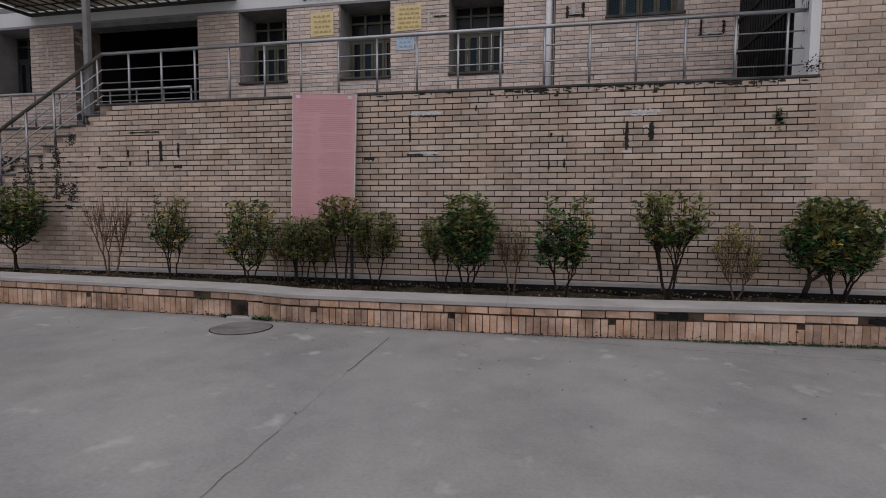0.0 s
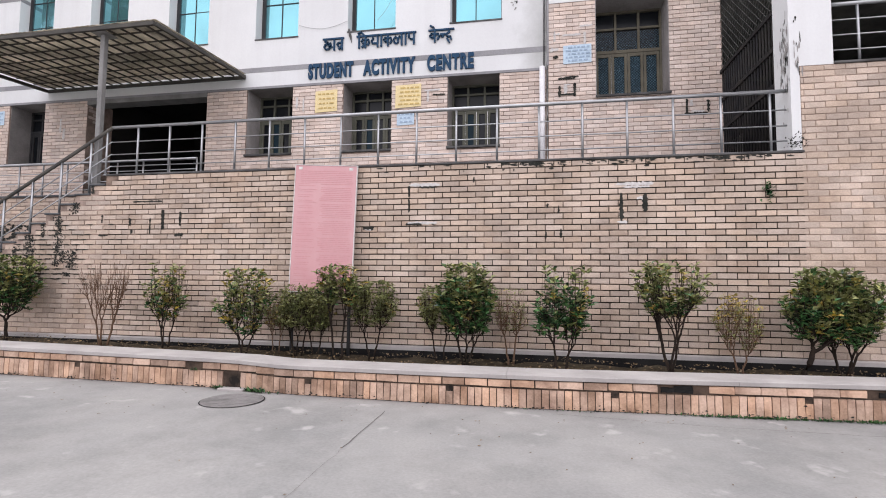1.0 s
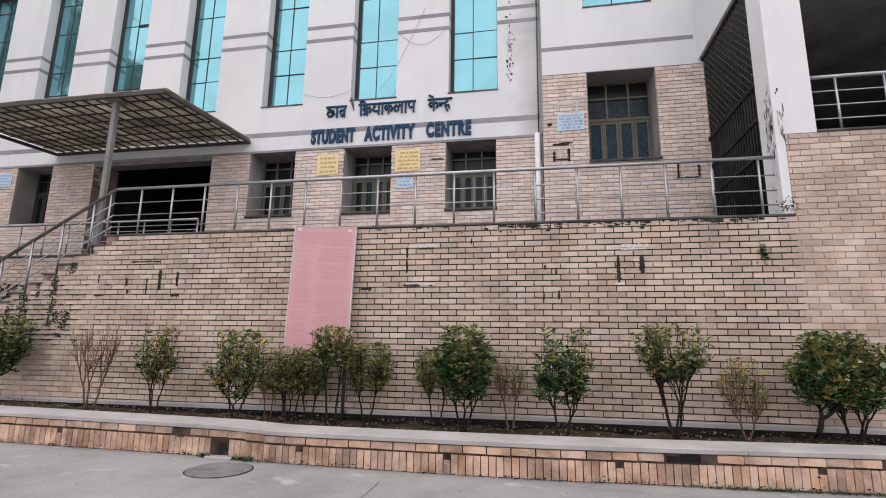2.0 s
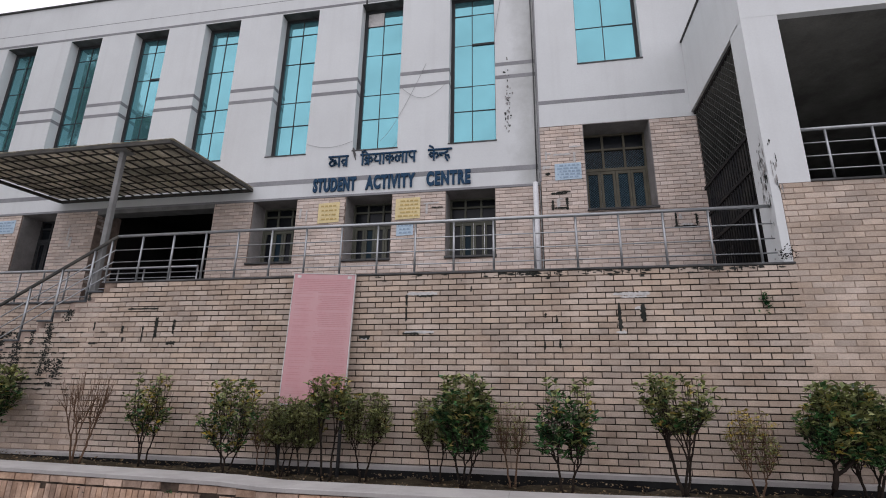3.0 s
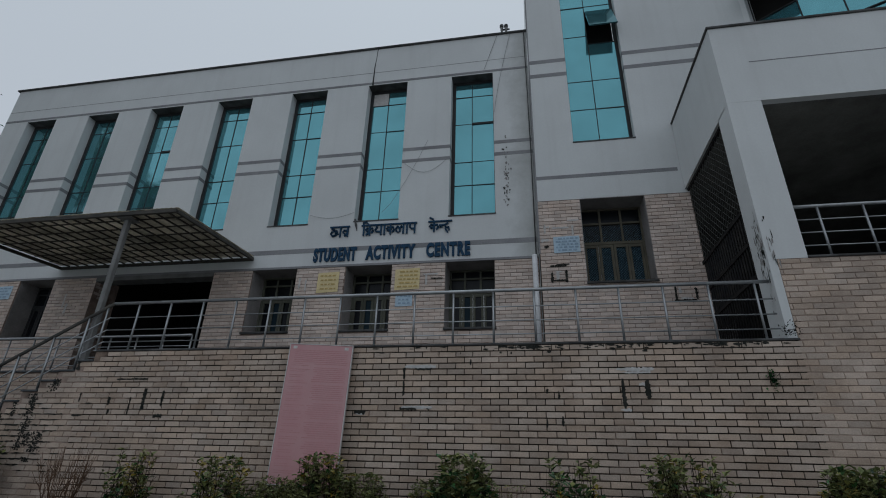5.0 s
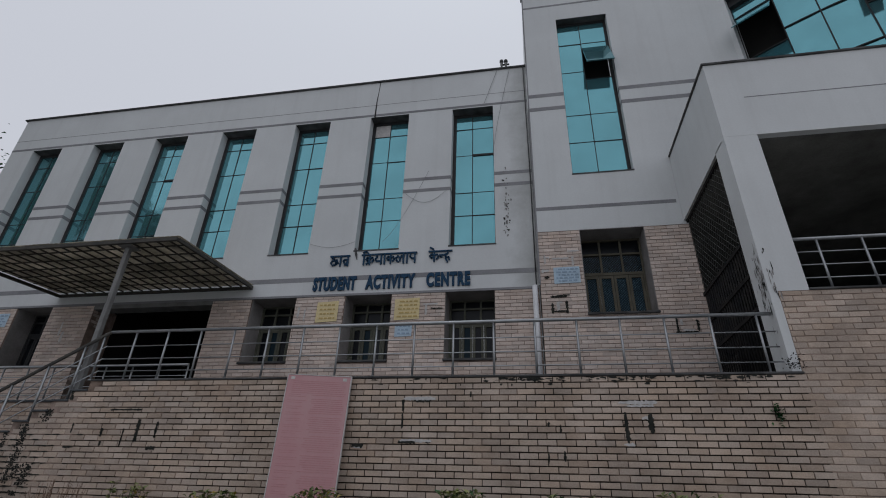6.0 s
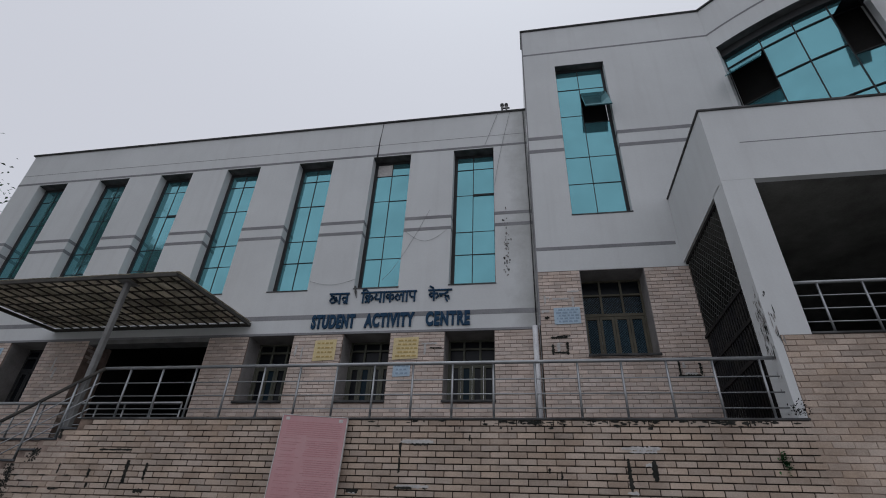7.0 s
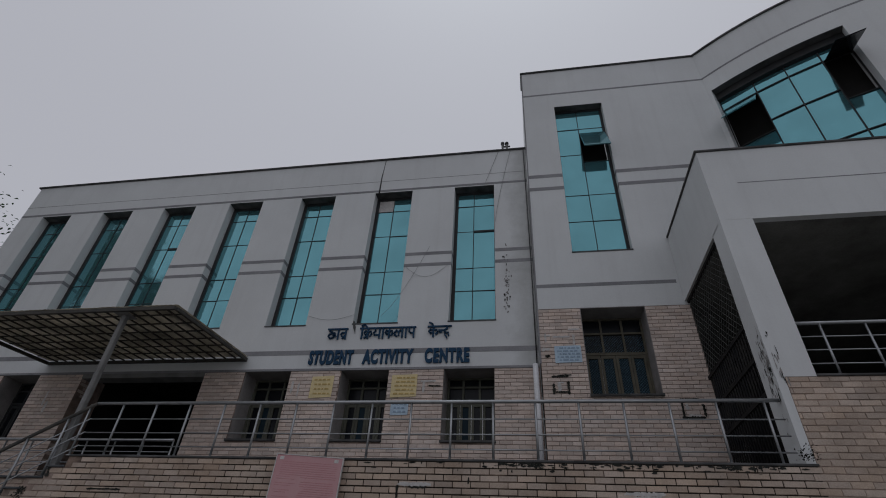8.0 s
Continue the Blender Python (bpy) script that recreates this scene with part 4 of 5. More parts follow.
for u in (0.05, 0.95):
    p = at_board(u, 1.0)
    part("leg", tube(bmesh.new(), [(p.x, p.y + 0.03, 0.27), (p.x, p.y + 0.03, 1.25)], 0.026, 8), DARK_STEEL, board)
    part("back_strut", tube(bmesh.new(), [(p.x, p.y + 0.04, 1.2), (p.x, 6.93, 2.0)], 0.016, 6), DARK_STEEL, board)


# ---- posters on the ground storey ----
def poster(x0, x1, z0, z1, y, mat, ink, lines, label, tilt=0.0):
    p = thing("poster", ((x0 + x1) / 2, y, z0), label, "poster")
    bm = bmesh.new()
    n = 4
    cols = [[bm.verts.new((x0 + (x1 - x0) * i / n, y - 0.004 - 0.006 * random.random() * (0 < i < n), z + tilt * i / n)) for z in (z0, z1)] for i in range(n + 1)]
    back = [[bm.verts.new((v.co.x, y + 0.001, v.co.z)) for v in c] for c in cols]
    for a, b, c, d in zip(cols, cols[1:], back, back[1:]):
        bm.faces.new((a[0], b[0], b[1], a[1]))
        bm.faces.new((a[1], b[1], d[1], c[1]))
        bm.faces.new((b[0], a[0], c[0], d[0]))
    part("paper", bm, mat, p)
    bm = bmesh.new()
    for k in range(lines):
        z = z1 - (z1 - z0) * (k + 0.7) / (lines + 0.6)
        x = x0 + (x1 - x0) * random.uniform(0.08, 0.2)
        while x < x0 + (x1 - x0) * 0.85:
            w = (x1 - x0) * random.uniform(0.06, 0.2)
            box(bm, x, min(x + w, x1 - 0.03), y - 0.014, y - 0.011, z - 0.016, z + 0.016)
            x += w + 0.03
    tagged(part("print", bm, ink, p, "unreadable print bars"), kind="stuff")
    return p


Y = FACADE_Y - 0.012
poster(-4.43, -3.94, 4.86, 5.32, Y, YELLOW_PAPER, RED_INK, 4, "yellow paper notice pasted on the brick pier", 0.02)
poster(-2.68, -2.14, 4.86, 5.33, Y, YELLOW_PAPER, RED_INK, 5, "yellow paper notice pasted on the brick pier", 0.02)
poster(-2.64, -2.28, 4.5, 4.78, Y, BLUE_PAPER, GREY_INK, 3, "faded bluish paper notice below a yellow one", 0.01)
poster(0.66, 1.18, 5.5, 5.86, TOWER_Y - 0.012, BLUE_PAPER, GREY_INK, 5, "pale blue printed notice on the tower brick", 0.01)
poster(-12.95, -12.42, 4.98, 5.32, Y, BLUE_PAPER, GREY_INK, 4, "pale blue notice on the ground-storey brick", 0.01)

# ---- drain pipe, cable and roof fixture ----
pipe = thing("drain_pipe", (0.27, FACADE_Y - 0.07, TERRACE_Z), "white plastic rain pipe with a thin cable above", "pipe")
part("tube", tube(bmesh.new(), [(0.265, FACADE_Y - 0.07, TERRACE_Z), (0.265, FACADE_Y - 0.07, 5.5)], 0.055, 12), PIPE, pipe)
part("cable", tube(bmesh.new(), [(0.30, FACADE_Y - 0.03, 5.5), (0.31, FACADE_Y - 0.03, 8.2), (0.29, FACADE_Y - 0.03, ROOF_Z)], 0.012, 6), COPING, pipe)
for z in (3.6, 4.7):
    part("clip", one_box(0.19, 0.34, FACADE_Y - 0.05, FACADE_Y - 0.005, z, z + 0.03), PAINTED_STEEL, pipe)
fix = thing("roof_vent_pipes", (-0.2, 10.1, 11.85), "two short dark capped pipe stubs on the roof edge", "pipe")
for x, h in ((-0.265, 0.34), (-0.15, 0.33)):
    part("stub", tube(bmesh.new(), [(x, 9.78, ROOF_Z + 0.05), (x, 9.78, ROOF_Z + h - 0.1), (x, 9.78, ROOF_Z + h)], [0.028, 0.028, 0.04], 8), PAINTED_STEEL, fix)
    part("cap", tube(bmesh.new(), [(x, 9.78, ROOF_Z + h), (x, 9.78, ROOF_Z + h + 0.03), (x, 9.78, ROOF_Z + h + 0.09), (x, 9.78, ROOF_Z + h + 0.11)], [0.035, 0.055, 0.05, 0.025], 10), COPING, fix)
part("bracket", one_box(-0.3, -0.06, 9.765, 9.795, ROOF_Z + 0.24, ROOF_Z + 0.29, 0.006), COPING, fix)
wire = thing("loose_wire", (-2, FACADE_Y, 7.5), "thin grey loose wire sagging over the facade", "wire")
part("strand", tube(bmesh.new(), [(-2.1 - 1.0 * (1 - k / 6), FACADE_Y - 0.02, 6.75 + 1.9 * (k / 6) ** 1.3) for k in range(7)], 0.004, 4), GREY_BAND, wire)
part("strand", tube(bmesh.new(), [(-2.7 + 1.1 * k / 8, FACADE_Y - 0.02, 8.1 - 0.35 * math.sin(math.pi * k / 8)) for k in range(9)], 0.004, 4), GREY_BAND, wire)
part("strand", tube(bmesh.new(), [(-4.85 + 1.1 * k / 8, FACADE_Y - 0.02, 6.8 - 0.12 * math.sin(math.pi * k / 8)) for k in range(9)], 0.004, 4), GREY_BAND, wire)
part("strand", tube(bmesh.new(), [(-0.74 + 0.36 * k / 4, FACADE_Y - 0.02, 10.66 + 1.16 * k / 4) for k in range(5)], 0.006, 4), GREY_BAND, wire)
part("strand", tube(bmesh.new(), [(-0.5 + 0.45 * (k / 6) ** 1.2, FACADE_Y - 0.02, 9.3 + 2.55 * k / 6) for k in range(7)], 0.005, 4), GREY_BAND, wire)
part("strand", tube(bmesh.new(), [(-3.72 + 0.012 * k, FACADE_Y - 0.02, 6.62 - 0.05 * k) for k in range(7)], [0.02, 0.03, 0.02, 0.03, 0.02, 0.012, 0.006], 6), COPING, wire, "black drip below the sill")

# ---- planter: soil, cap, kerb ----
step_up = lambda x: 0.02 / (1 + math.exp((x + 2.95) * 9)) + max(0.0, -3.2 - x) * 0.012
kerb_y = lambda x: 5.27 + 0.09 / (1 + math.exp((x + 2.95) * 9)) + 0.1 * math.log(1 + math.exp(3 * (x - 0.4))) / 3
bm = bmesh.new()
nx, ny = 220, 16
rows = []
for i in range(nx + 1):
    x = -11.6 + 21 * i / nx
    rows.append([bm.verts.new((x, y, 0.27 + step_up(x) + 0.05 * noise.noise((x * 3, y * 3, 0)) + 0.02 * noise.noise((x * 11, y * 11, 3))))
                 for y in (kerb_y(x) + 0.38 + (6.875 - kerb_y(x) - 0.38) * j / ny for j in range(ny + 1))])
for a, b in zip(rows, rows[1:]):
    for j in range(ny):
        bm.faces.new((a[j], b[j], b[j + 1], a[j + 1])).smooth = True
solo("soil", bm, SOIL, "dark planter soil strewn with dry leaves", "soil", kind="structure", at=(-1, 6.3, 0))
bm = bmesh.new()
for k in range(1500):
    x, y = random.uniform(-10, 6), random.uniform(5.95, 6.85)
    z = 0.32 + step_up(x) + 0.05 * noise.noise((x * 3, y * 3, 0)) + 0.012
    a, s, t = random.uniform(0, 6.28), random.uniform(0.008, 0.024), random.uniform(-0.012, 0.012)
    c, d = s * math.cos(a), s * math.sin(a)
    vs = [bm.verts.new(p) for p in ((x - c, y - d, z), (x + d * 0.45, y - c * 0.45, z + t), (x + c, y + d, z + 0.01), (x - d * 0.45, y + c * 0.45, z - t))]
    bm.faces.new(vs)
solo("leaf_litter", bm, LITTER, "dry brown fallen leaves scattered on the soil", "leaves", kind="stuff", at=(-1, 6.3, 0.3))

kerb = thing("kerb", (-1, 5.3, 0), "low planter kerb of upright bricks under a pale stone cap", "kerb", kind="structure")
bm = bmesh.new()
prev = None
for i in range(141):
    x = -11.6 + 21 * i / 140
    y, u = kerb_y(x), step_up(x)
    ring = [bm.verts.new((x, yy, z)) for yy, z in ((y + 0.014, 0.0), (y + 0.014, 0.333 + u), (y + 0.41, 0.333 + u), (y + 0.41, -0.02))]
    if prev:
        for k in range(3):
            bm.faces.new((prev[k], prev[k + 1], ring[k + 1], ring[k]))
    prev = ring
part("core", bm, KERB_CORE, kerb, "dark damp mortar core")
x = -11.6
while x < 9.3:
    n = 8
    x1 = min(x + random.uniform(2.2, 2.6), 9.4)
    bm = bmesh.new()
    prev = None
    for i in range(n + 1):
        xx = x + 0.0015 + (x1 - x - 0.003) * i / n
        y, u = kerb_y(xx), step_up(xx)
        ring = [bm.verts.new((xx, y + a, z + u)) for a, z in ((-0.018, 0.337), (-0.022, 0.342), (-0.022, 0.378), (-0.014, 0.386), (0.43, 0.386), (0.43, 0.337))]
        if prev:
            for k in range(6):
                bm.faces.new((prev[k], prev[(k + 1) % 6], ring[(k + 1) % 6], ring[k]))
        else:
            bm.faces.new(ring)
        prev = ring
    bm.faces.new(prev[::-1])
    bmesh.ops.recalc_face_normals(bm, faces=bm.faces)
    part("cap_slab", bm, CAP_STONE, kerb)
    x = x1


# ---- bushes ----
def leaf_at(bm, p, way, size, mi, width=0.48):
    """One folded leaf of four triangles, from its stalk."""
    way = way.normalized()
    side = way.cross(Vector((random.uniform(-0.5, 0.5), random.uniform(-0.5, 0.5), 1))).normalized()
    up = side.cross(way)
    pts = [p, p + size * (0.45 * way + width * side * 0.5 + 0.10 * up), p + size * (way - 0.12 * up), p + size * (0.45 * way - width * side * 0.5 + 0.10 * up), p + size * 0.5 * way]
    v = [bm.verts.new(q) for q in pts]
    for f in ((0, 1, 4), (1, 2, 4), (2, 3, 4), (3, 0, 4)):
        bm.faces.new([v[i] for i in f]).material_index = mi


def boughs(stems, p, tips, rng, thin, ends):
    """Forks from p towards a set of tips, halving the set at each fork."""
    n = len(tips)
    if n == 1:
        kink = Vector((rng.uniform(-0.02, 0.02), rng.uniform(-0.02, 0.02), -0.01))
        bow = 0.35 * (tips[0] - p).xy.to_3d()
        mid = p.lerp(tips[0], 0.55) + kink + bow * 0.35
        tube(stems, [p, mid, tips[0]], [thin * 1.1, thin * 0.9, thin * 0.6], 4, False)
        for _ in range(2):
            a = p.lerp(mid, rng.uniform(0.3, 1.0))
            b = a + Vector((rng.uniform(-0.07, 0.07), rng.uniform(-0.07, 0.07), rng.uniform(0.03, 0.1)))
            tube(stems, [a, b], [thin * 0.7, thin * 0.4], 4, False)
            if rng.random() < 0.2:
                ends.append((a, a, b))
        ends.append((p, mid, tips[0]))
        return
    mean = sum(tips, Vector()) / n
    fork = p.lerp(mean, rng.uniform(0.2, 0.34) if n > 3 else 0.4)
    fork.z = p.z + max(0.015, rng.uniform(0.3, 0.5) * (min(t.z for t in tips) - p.z))
    mid = p.lerp(fork, 0.5) + Vector((rng.uniform(-0.008, 0.008), rng.uniform(-0.008, 0.008), 0.004))
    tube(stems, [p, mid, fork], [thin * (n + 1) ** 0.4, thin * (n + 0.6) ** 0.39, thin * n ** 0.38], 6 if n > 8 else 5, False)
    axis = max((0, 1), key=lambda i: max(t[i] for t in tips) - min(t[i] for t in tips))
    order = sorted(tips, key=lambda t: t[axis] + rng.gauss(0, 0.04))
    cut = max(1, min(n - 1, int(n * rng.uniform(0.34, 0.66))))
    boughs(stems, fork, order[:cut], rng, thin, ends)
    boughs(stems, fork, order[cut:], rng, thin, ends)


def bush(x, y, h, r, label, seed, tips=90, rosette=7, size=0.085, clear=0.36, mats=None, bark=None, feet=((0.0, 0.0),), lean=0.0, low=0.55, bare_top=0.0, pale=0.3, yellow=0.06, thin=0.0028, along=3):
    """A shrub: forking stems to tips spread in its outline, with a whorl of leaves at each tip.
    feet: where stems leave the soil; low: width at the crown's foot against its middle; bare_top: share of leafless upper tips."""
    rng = random.Random(seed)
    random.seed(seed)
    z0 = 0.27 + step_up(x)
    b = thing("shrub", (x, y, z0), label, "shrub", "shrubs in the planter")
    base = Vector((x, y, z0))
    stems, crown = bmesh.new(), bmesh.new()
    ends, goals = [], []
    while len(goals) < tips:
        u = rng.random() ** 0.8
        wide = r * (low + (1 - low) * min(1.0, u / 0.5)) * (1.0 if u < 0.72 else math.sqrt(max(0.12, 1 - ((u - 0.72) / 0.34) ** 2)))
        a, q = rng.uniform(0, 6.283), rng.random() ** 0.42
        ragged = 1 + 0.22 * noise.noise((2.2 * math.cos(a), 2.2 * math.sin(a) + seed, 3 * u))
        goals.append(base + Vector((lean * (0.4 + 0.6 * u) + ragged * q * wide * math.cos(a), 0.75 * ragged * q * wide * math.sin(a), h * (clear + (0.97 - clear) * u))))
    groups = [[] for _ in feet]
    for g in goals:
        groups[min(range(len(feet)), key=lambda i: abs(g.x - x - lean * 0.5 - 2.2 * feet[i][0]) + abs(g.y - y - 2.2 * feet[i][1]) + rng.uniform(0, 0.05))].append(g)
    for (dx, dy), some in zip(feet, groups):
        if some:
            foot = base + Vector((dx, dy, -0.03))
            mean = sum(some, Vector()) / len(some)
            crotch = foot.lerp(mean, 0.3)
            crotch.z = z0 + h * clear * rng.uniform(0.28, 0.45)
            mid = foot.lerp(crotch, 0.5) + Vector((rng.uniform(-0.02, 0.02), rng.uniform(-0.02, 0.02), 0))
            k = thin * len(some) ** 0.4
            tube(stems, [foot, mid, crotch], [k * 1.35, k * 1.12, k], 8)
            boughs(stems, crotch, some, rng, thin, ends)
    for p, mid, tip in ends:
        high = (tip.z - z0) / h
        if bare_top and high > 0.55 and rng.random() < bare_top * (high - 0.4) * 1.9:
            continue
        tone = 1 if high > 1 - pale * rng.uniform(0.4, 1.4) else 0
        if rng.random() < yellow:
            tone = 2
        n = max(1, int(rosette * rng.uniform(0.4, 1.0))) if rosette else 0
        for k in range(n + along):
            at = tip if k < n else p.lerp(tip, rng.uniform(0.15, 0.95))
            a = 2.4 * k + rng.random()
            way = Vector((math.cos(a), math.sin(a), rng.uniform(-0.35, 0.75))) + (tip - mid).normalized() * 0.4
            at = at + Vector((rng.gauss(0, size * 0.16), rng.gauss(0, size * 0.16), rng.gauss(0, size * 0.2)))
            leaf_at(crown, at, way, size * rng.uniform(0.6, 1.2), tone if rng.random() < 0.8 else rng.randrange(2), 0.52)
    part("stem", stems, bark or BARK, b)
    if crown.verts:
        part("crown", crown, mats or (LEAF, LEAF_PALE, LEAF_YELLOW), b)
    return b


OLIVE = (LEAF_PALE, LEAF_PALE, LEAF_YELLOW)
CLOSE = ((-0.025, 0.0), (0.022, 0.015), (0.0, -0.022))
TWO, THREE = ((-0.03, 0.0), (0.035, 0.02)), ((-0.05, 0.0), (0.04, 0.03), (0.0, -0.03))
bush(-8.03, 6.55, 1.34, 0.52, "dense dark green shrub in the planter by the stair", 1, 210, 10, 0.09, 0.32, pale=0.4, yellow=0.05)
bush(-6.2, 6.5, 1.28, 0.40, "bare brown shrub of leafless twigs in the planter", 2, 110, 0, 0.05, 0.42, OLIVE, DRY_BARK, THREE, low=0.5, yellow=0.4, thin=0.003, along=0)
bush(-5.16, 6.5, 1.27, 0.36, "sparse shrub with leaves round its middle and bare tips", 3, 84, 6, 0.085, 0.34, feet=CLOSE, low=0.35, pale=0.5, yellow=0.16, bare_top=0.25, along=4)
bush(-3.84, 6.4, 1.2, 0.42, "loose green shrub with reddish yellow tips", 4, 110, 7, 0.09, 0.24, feet=CLOSE, low=0.5, pale=0.55, yellow=0.2, bare_top=0.1, along=4)
bush(-3.50, 6.68, 0.88, 0.22, "small twiggy olive shrub at the wall", 5, 90, 7, 0.045, 0.38, OLIVE, DRY_BARK, TWO, yellow=0.12, thin=0.0018)
bush(-3.14, 6.62, 1.0, 0.32, "fine-leaved olive shrub before the board", 6, 230, 10, 0.045, 0.36, OLIVE, BARK, THREE, low=0.75, yellow=0.02, thin=0.0018, along=5)
bush(-2.86, 6.58, 0.94, 0.25, "fine-leaved olive shrub before the board", 7, 160, 10, 0.045, 0.36, OLIVE, BARK, TWO, low=0.75, yellow=0.02, thin=0.0018, along=5)
bush(-2.43, 6.3, 1.27, 0.33, "tall shrub with a clear stem and leafy head", 8, 110, 7, 0.082, 0.56, feet=TWO, low=0.5, pale=0.55, yellow=0.12)
bush(-2.05, 6.6, 1.08, 0.37, "fine-leaved olive shrub at the wall", 9, 260, 10, 0.045, 0.42, OLIVE, BARK, TWO, low=0.7, yellow=0.03, thin=0.0018, along=5)
bush(-1.12, 6.62, 1.02, 0.31, "fine-leaved olive shrub at the wall", 10, 200, 10, 0.045, 0.42, OLIVE, BARK, TWO, low=0.7, yellow=0.03, thin=0.0018, along=5)
bush(-0.74, 6.4, 1.28, 0.37, "full round glossy green shrub in the planter", 11, 190, 9, 0.094, 0.3, feet=CLOSE, low=0.62, pale=0.3, yellow=0.05, along=5)
bush(-0.18, 6.65, 1.0, 0.26, "half-bare twiggy shrub at the wall", 12, 130, 3, 0.04, 0.42, OLIVE, DRY_BARK, TWO, low=0.7, bare_top=0.15, thin=0.0022, along=1)
bush(0.44, 6.3, 1.3, 0.34, "patchy green shrub with bare twigs on top", 13, 120, 9, 0.098, 0.3, feet=TWO, lean=0.04, low=0.8, pale=0.22, yellow=0.1, bare_top=0.7, along=5)
bush(1.70, 6.35, 1.32, 0.46, "spreading vase-shaped green shrub on a dark stem", 14, 125, 7, 0.09, 0.5, feet=CLOSE, low=0.35, pale=0.55, yellow=0.12, bare_top=0.1, thin=0.0034)
bush(2.55, 6.65, 0.95, 0.30, "sparse small shrub with brownish leaves", 15, 120, 5, 0.05, 0.3, (LEAF_PALE, LEAF_YELLOW, LEAF_PALE), DRY_BARK, TWO, low=0.6, yellow=0.1, bare_top=0.1, thin=0.0021, along=2)
bush(3.1, 6.4, 1.24, 0.38, "wide dense dark green shrub on a leaning stem", 16, 230, 10, 0.092, 0.38, lean=0.32, low=0.6, pale=0.45, yellow=0.07, thin=0.0034, along=4)
bush(3.6, 6.55, 1.14, 0.38, "dense dark green shrub beside a wider one", 17, 200, 10, 0.088, 0.32, feet=THREE, lean=0.1, low=0.7, pale=0.45, yellow=0.08, along=4)
random.seed(77)

# weeds at the kerb's foot, by the outlet, on the wall and at the column
weeds = bmesh.new()
for cx, cy, cz, w, n, s in ((2.3, 5.25, 0.01, 0.9, 420, 0.032), (3.6, 5.25, 0.01, 0.9, 420, 0.035), (-2.98, 5.25, 0.01, 0.2, 110, 0.05), (-3.45, 5.25, 0.01, 0.08, 50, 0.045), (-3.78, 5.26, 0.2, 0.05, 24, 0.035), (0.3, 5.25, 0.01, 0.8, 60, 0.02)):
    for k in range(n):
        px = cx + random.gauss(0, w * 0.5)
        p = Vector((px, cy - 5.27 + kerb_y(px) - abs(random.gauss(0, 0.02)), cz + yard_z(px) - 0.01))
        leaf_at(weeds, p, Vector((random.uniform(-0.8, 0.8), random.uniform(-0.8, 0.2), random.uniform(0.3, 1))), s * random.uniform(0.5, 1.5), 0, 0.4)
solo("weeds", weeds, LEAF, "small green weeds along the foot of the kerb", "weeds", kind="stuff", at=(0, 5.25, 0))
bm = bmesh.new()
for k in range(60):
    leaf_at(bm, Vector((3.05 + random.gauss(0, 0.03), 6.995, 2.52 + random.gauss(0, 0.05))), Vector((random.uniform(-0.8, 0.8), -0.5, random.uniform(-0.6, 0.8))), 0.06, 0)
solo("wall_weed", bm, LEAF, "small green weed growing from a brick joint", "weed", kind="stuff", at=(3.05, 6.99, 2.5))
bm = bmesh.new()
for k in range(80):
    leaf_at(bm, Vector((3.40 + random.gauss(0, 0.06), 6.97 + random.gauss(0, 0.015), TERRACE_Z + 0.02 + abs(random.gauss(0, 0.09)))), Vector((random.uniform(-0.8, 0.8), -0.4, random.uniform(-0.2, 0.9))), 0.036, 0)
solo("column_weed", bm, MOSS, "blackened weed clump at the foot of the column", "weed", kind="stuff", at=(3.4, 6.98, TERRACE_Z))

# ---- trees: one past the end of the building, a row across the yard that the glass mirrors ----
def tree(x, y, h, r, seed, label, leaves=90, size=0.2):
    """A tapered trunk, limbs, and a crown of many leaves with gaps."""
    random.seed(seed)
    t = thing("tree", (x, y, 0), label, "tree")
    stems, crown = bmesh.new(), bmesh.new()
    top = Vector((x + 0.3, y + 0.1, h * 0.45))
    tube(stems, [(x, y, -0.1), (x + 0.1, y, h * 0.2), top], [h * 0.02, h * 0.016, h * 0.011], 8)
    for k in range(26):
        a, q, z = random.uniform(0, 6.28), r * random.uniform(0.3, 1.0), h * random.uniform(0.5, 1.0)
        q *= math.sqrt(max(0.15, 1 - ((z / h - 0.68) / 0.36) ** 2))
        tip = Vector((x + 0.3 + q * math.cos(a), y + 0.1 + q * math.sin(a), z))
        mid = top.lerp(tip, 0.5) + Vector((random.uniform(-0.4, 0.4), random.uniform(-0.4, 0.4), 0.4))
        tube(stems, [top, mid, tip], [h * 0.006, h * 0.0033, h * 0.001], 5, False)
        for j in range(leaves):
            p = mid.lerp(tip, random.uniform(0.2, 1.06)) + Vector((random.gauss(0, r * 0.1), random.gauss(0, r * 0.1), random.gauss(0, r * 0.09)))
            leaf_at(crown, p, Vector((random.uniform(-1, 1), random.uniform(-1, 1), random.uniform(-0.8, 0.4))), size * random.uniform(0.7, 1.3), 0)
    part("trunk", stems, BARK, t)
    part("crown", crown, LEAF, t)
    return t


tree(-21.2, 15, 15.6, 4.7, 21, "leafy tree beyond the end of the building", 260, 0.17)
for k, (x, y, h, r) in enumerate(((-19.6, 0, 16.2, 2.6), (-23.8, 0, 20, 3.3), (-28.4, 0, 23.5, 4.2), (-34, 0, 25, 5.0))):
    tree(x, y, h, r, 40 + k, "dark leafy tree across the yard from the building", 220, 0.42)
random.seed(78)

# ---- yard details ----
COVER_Z = yard_z(-2.97)
cover = thing("manhole_cover", (-2.97, 4.86, COVER_Z), "round patterned concrete manhole cover set in the yard", "manhole cover")
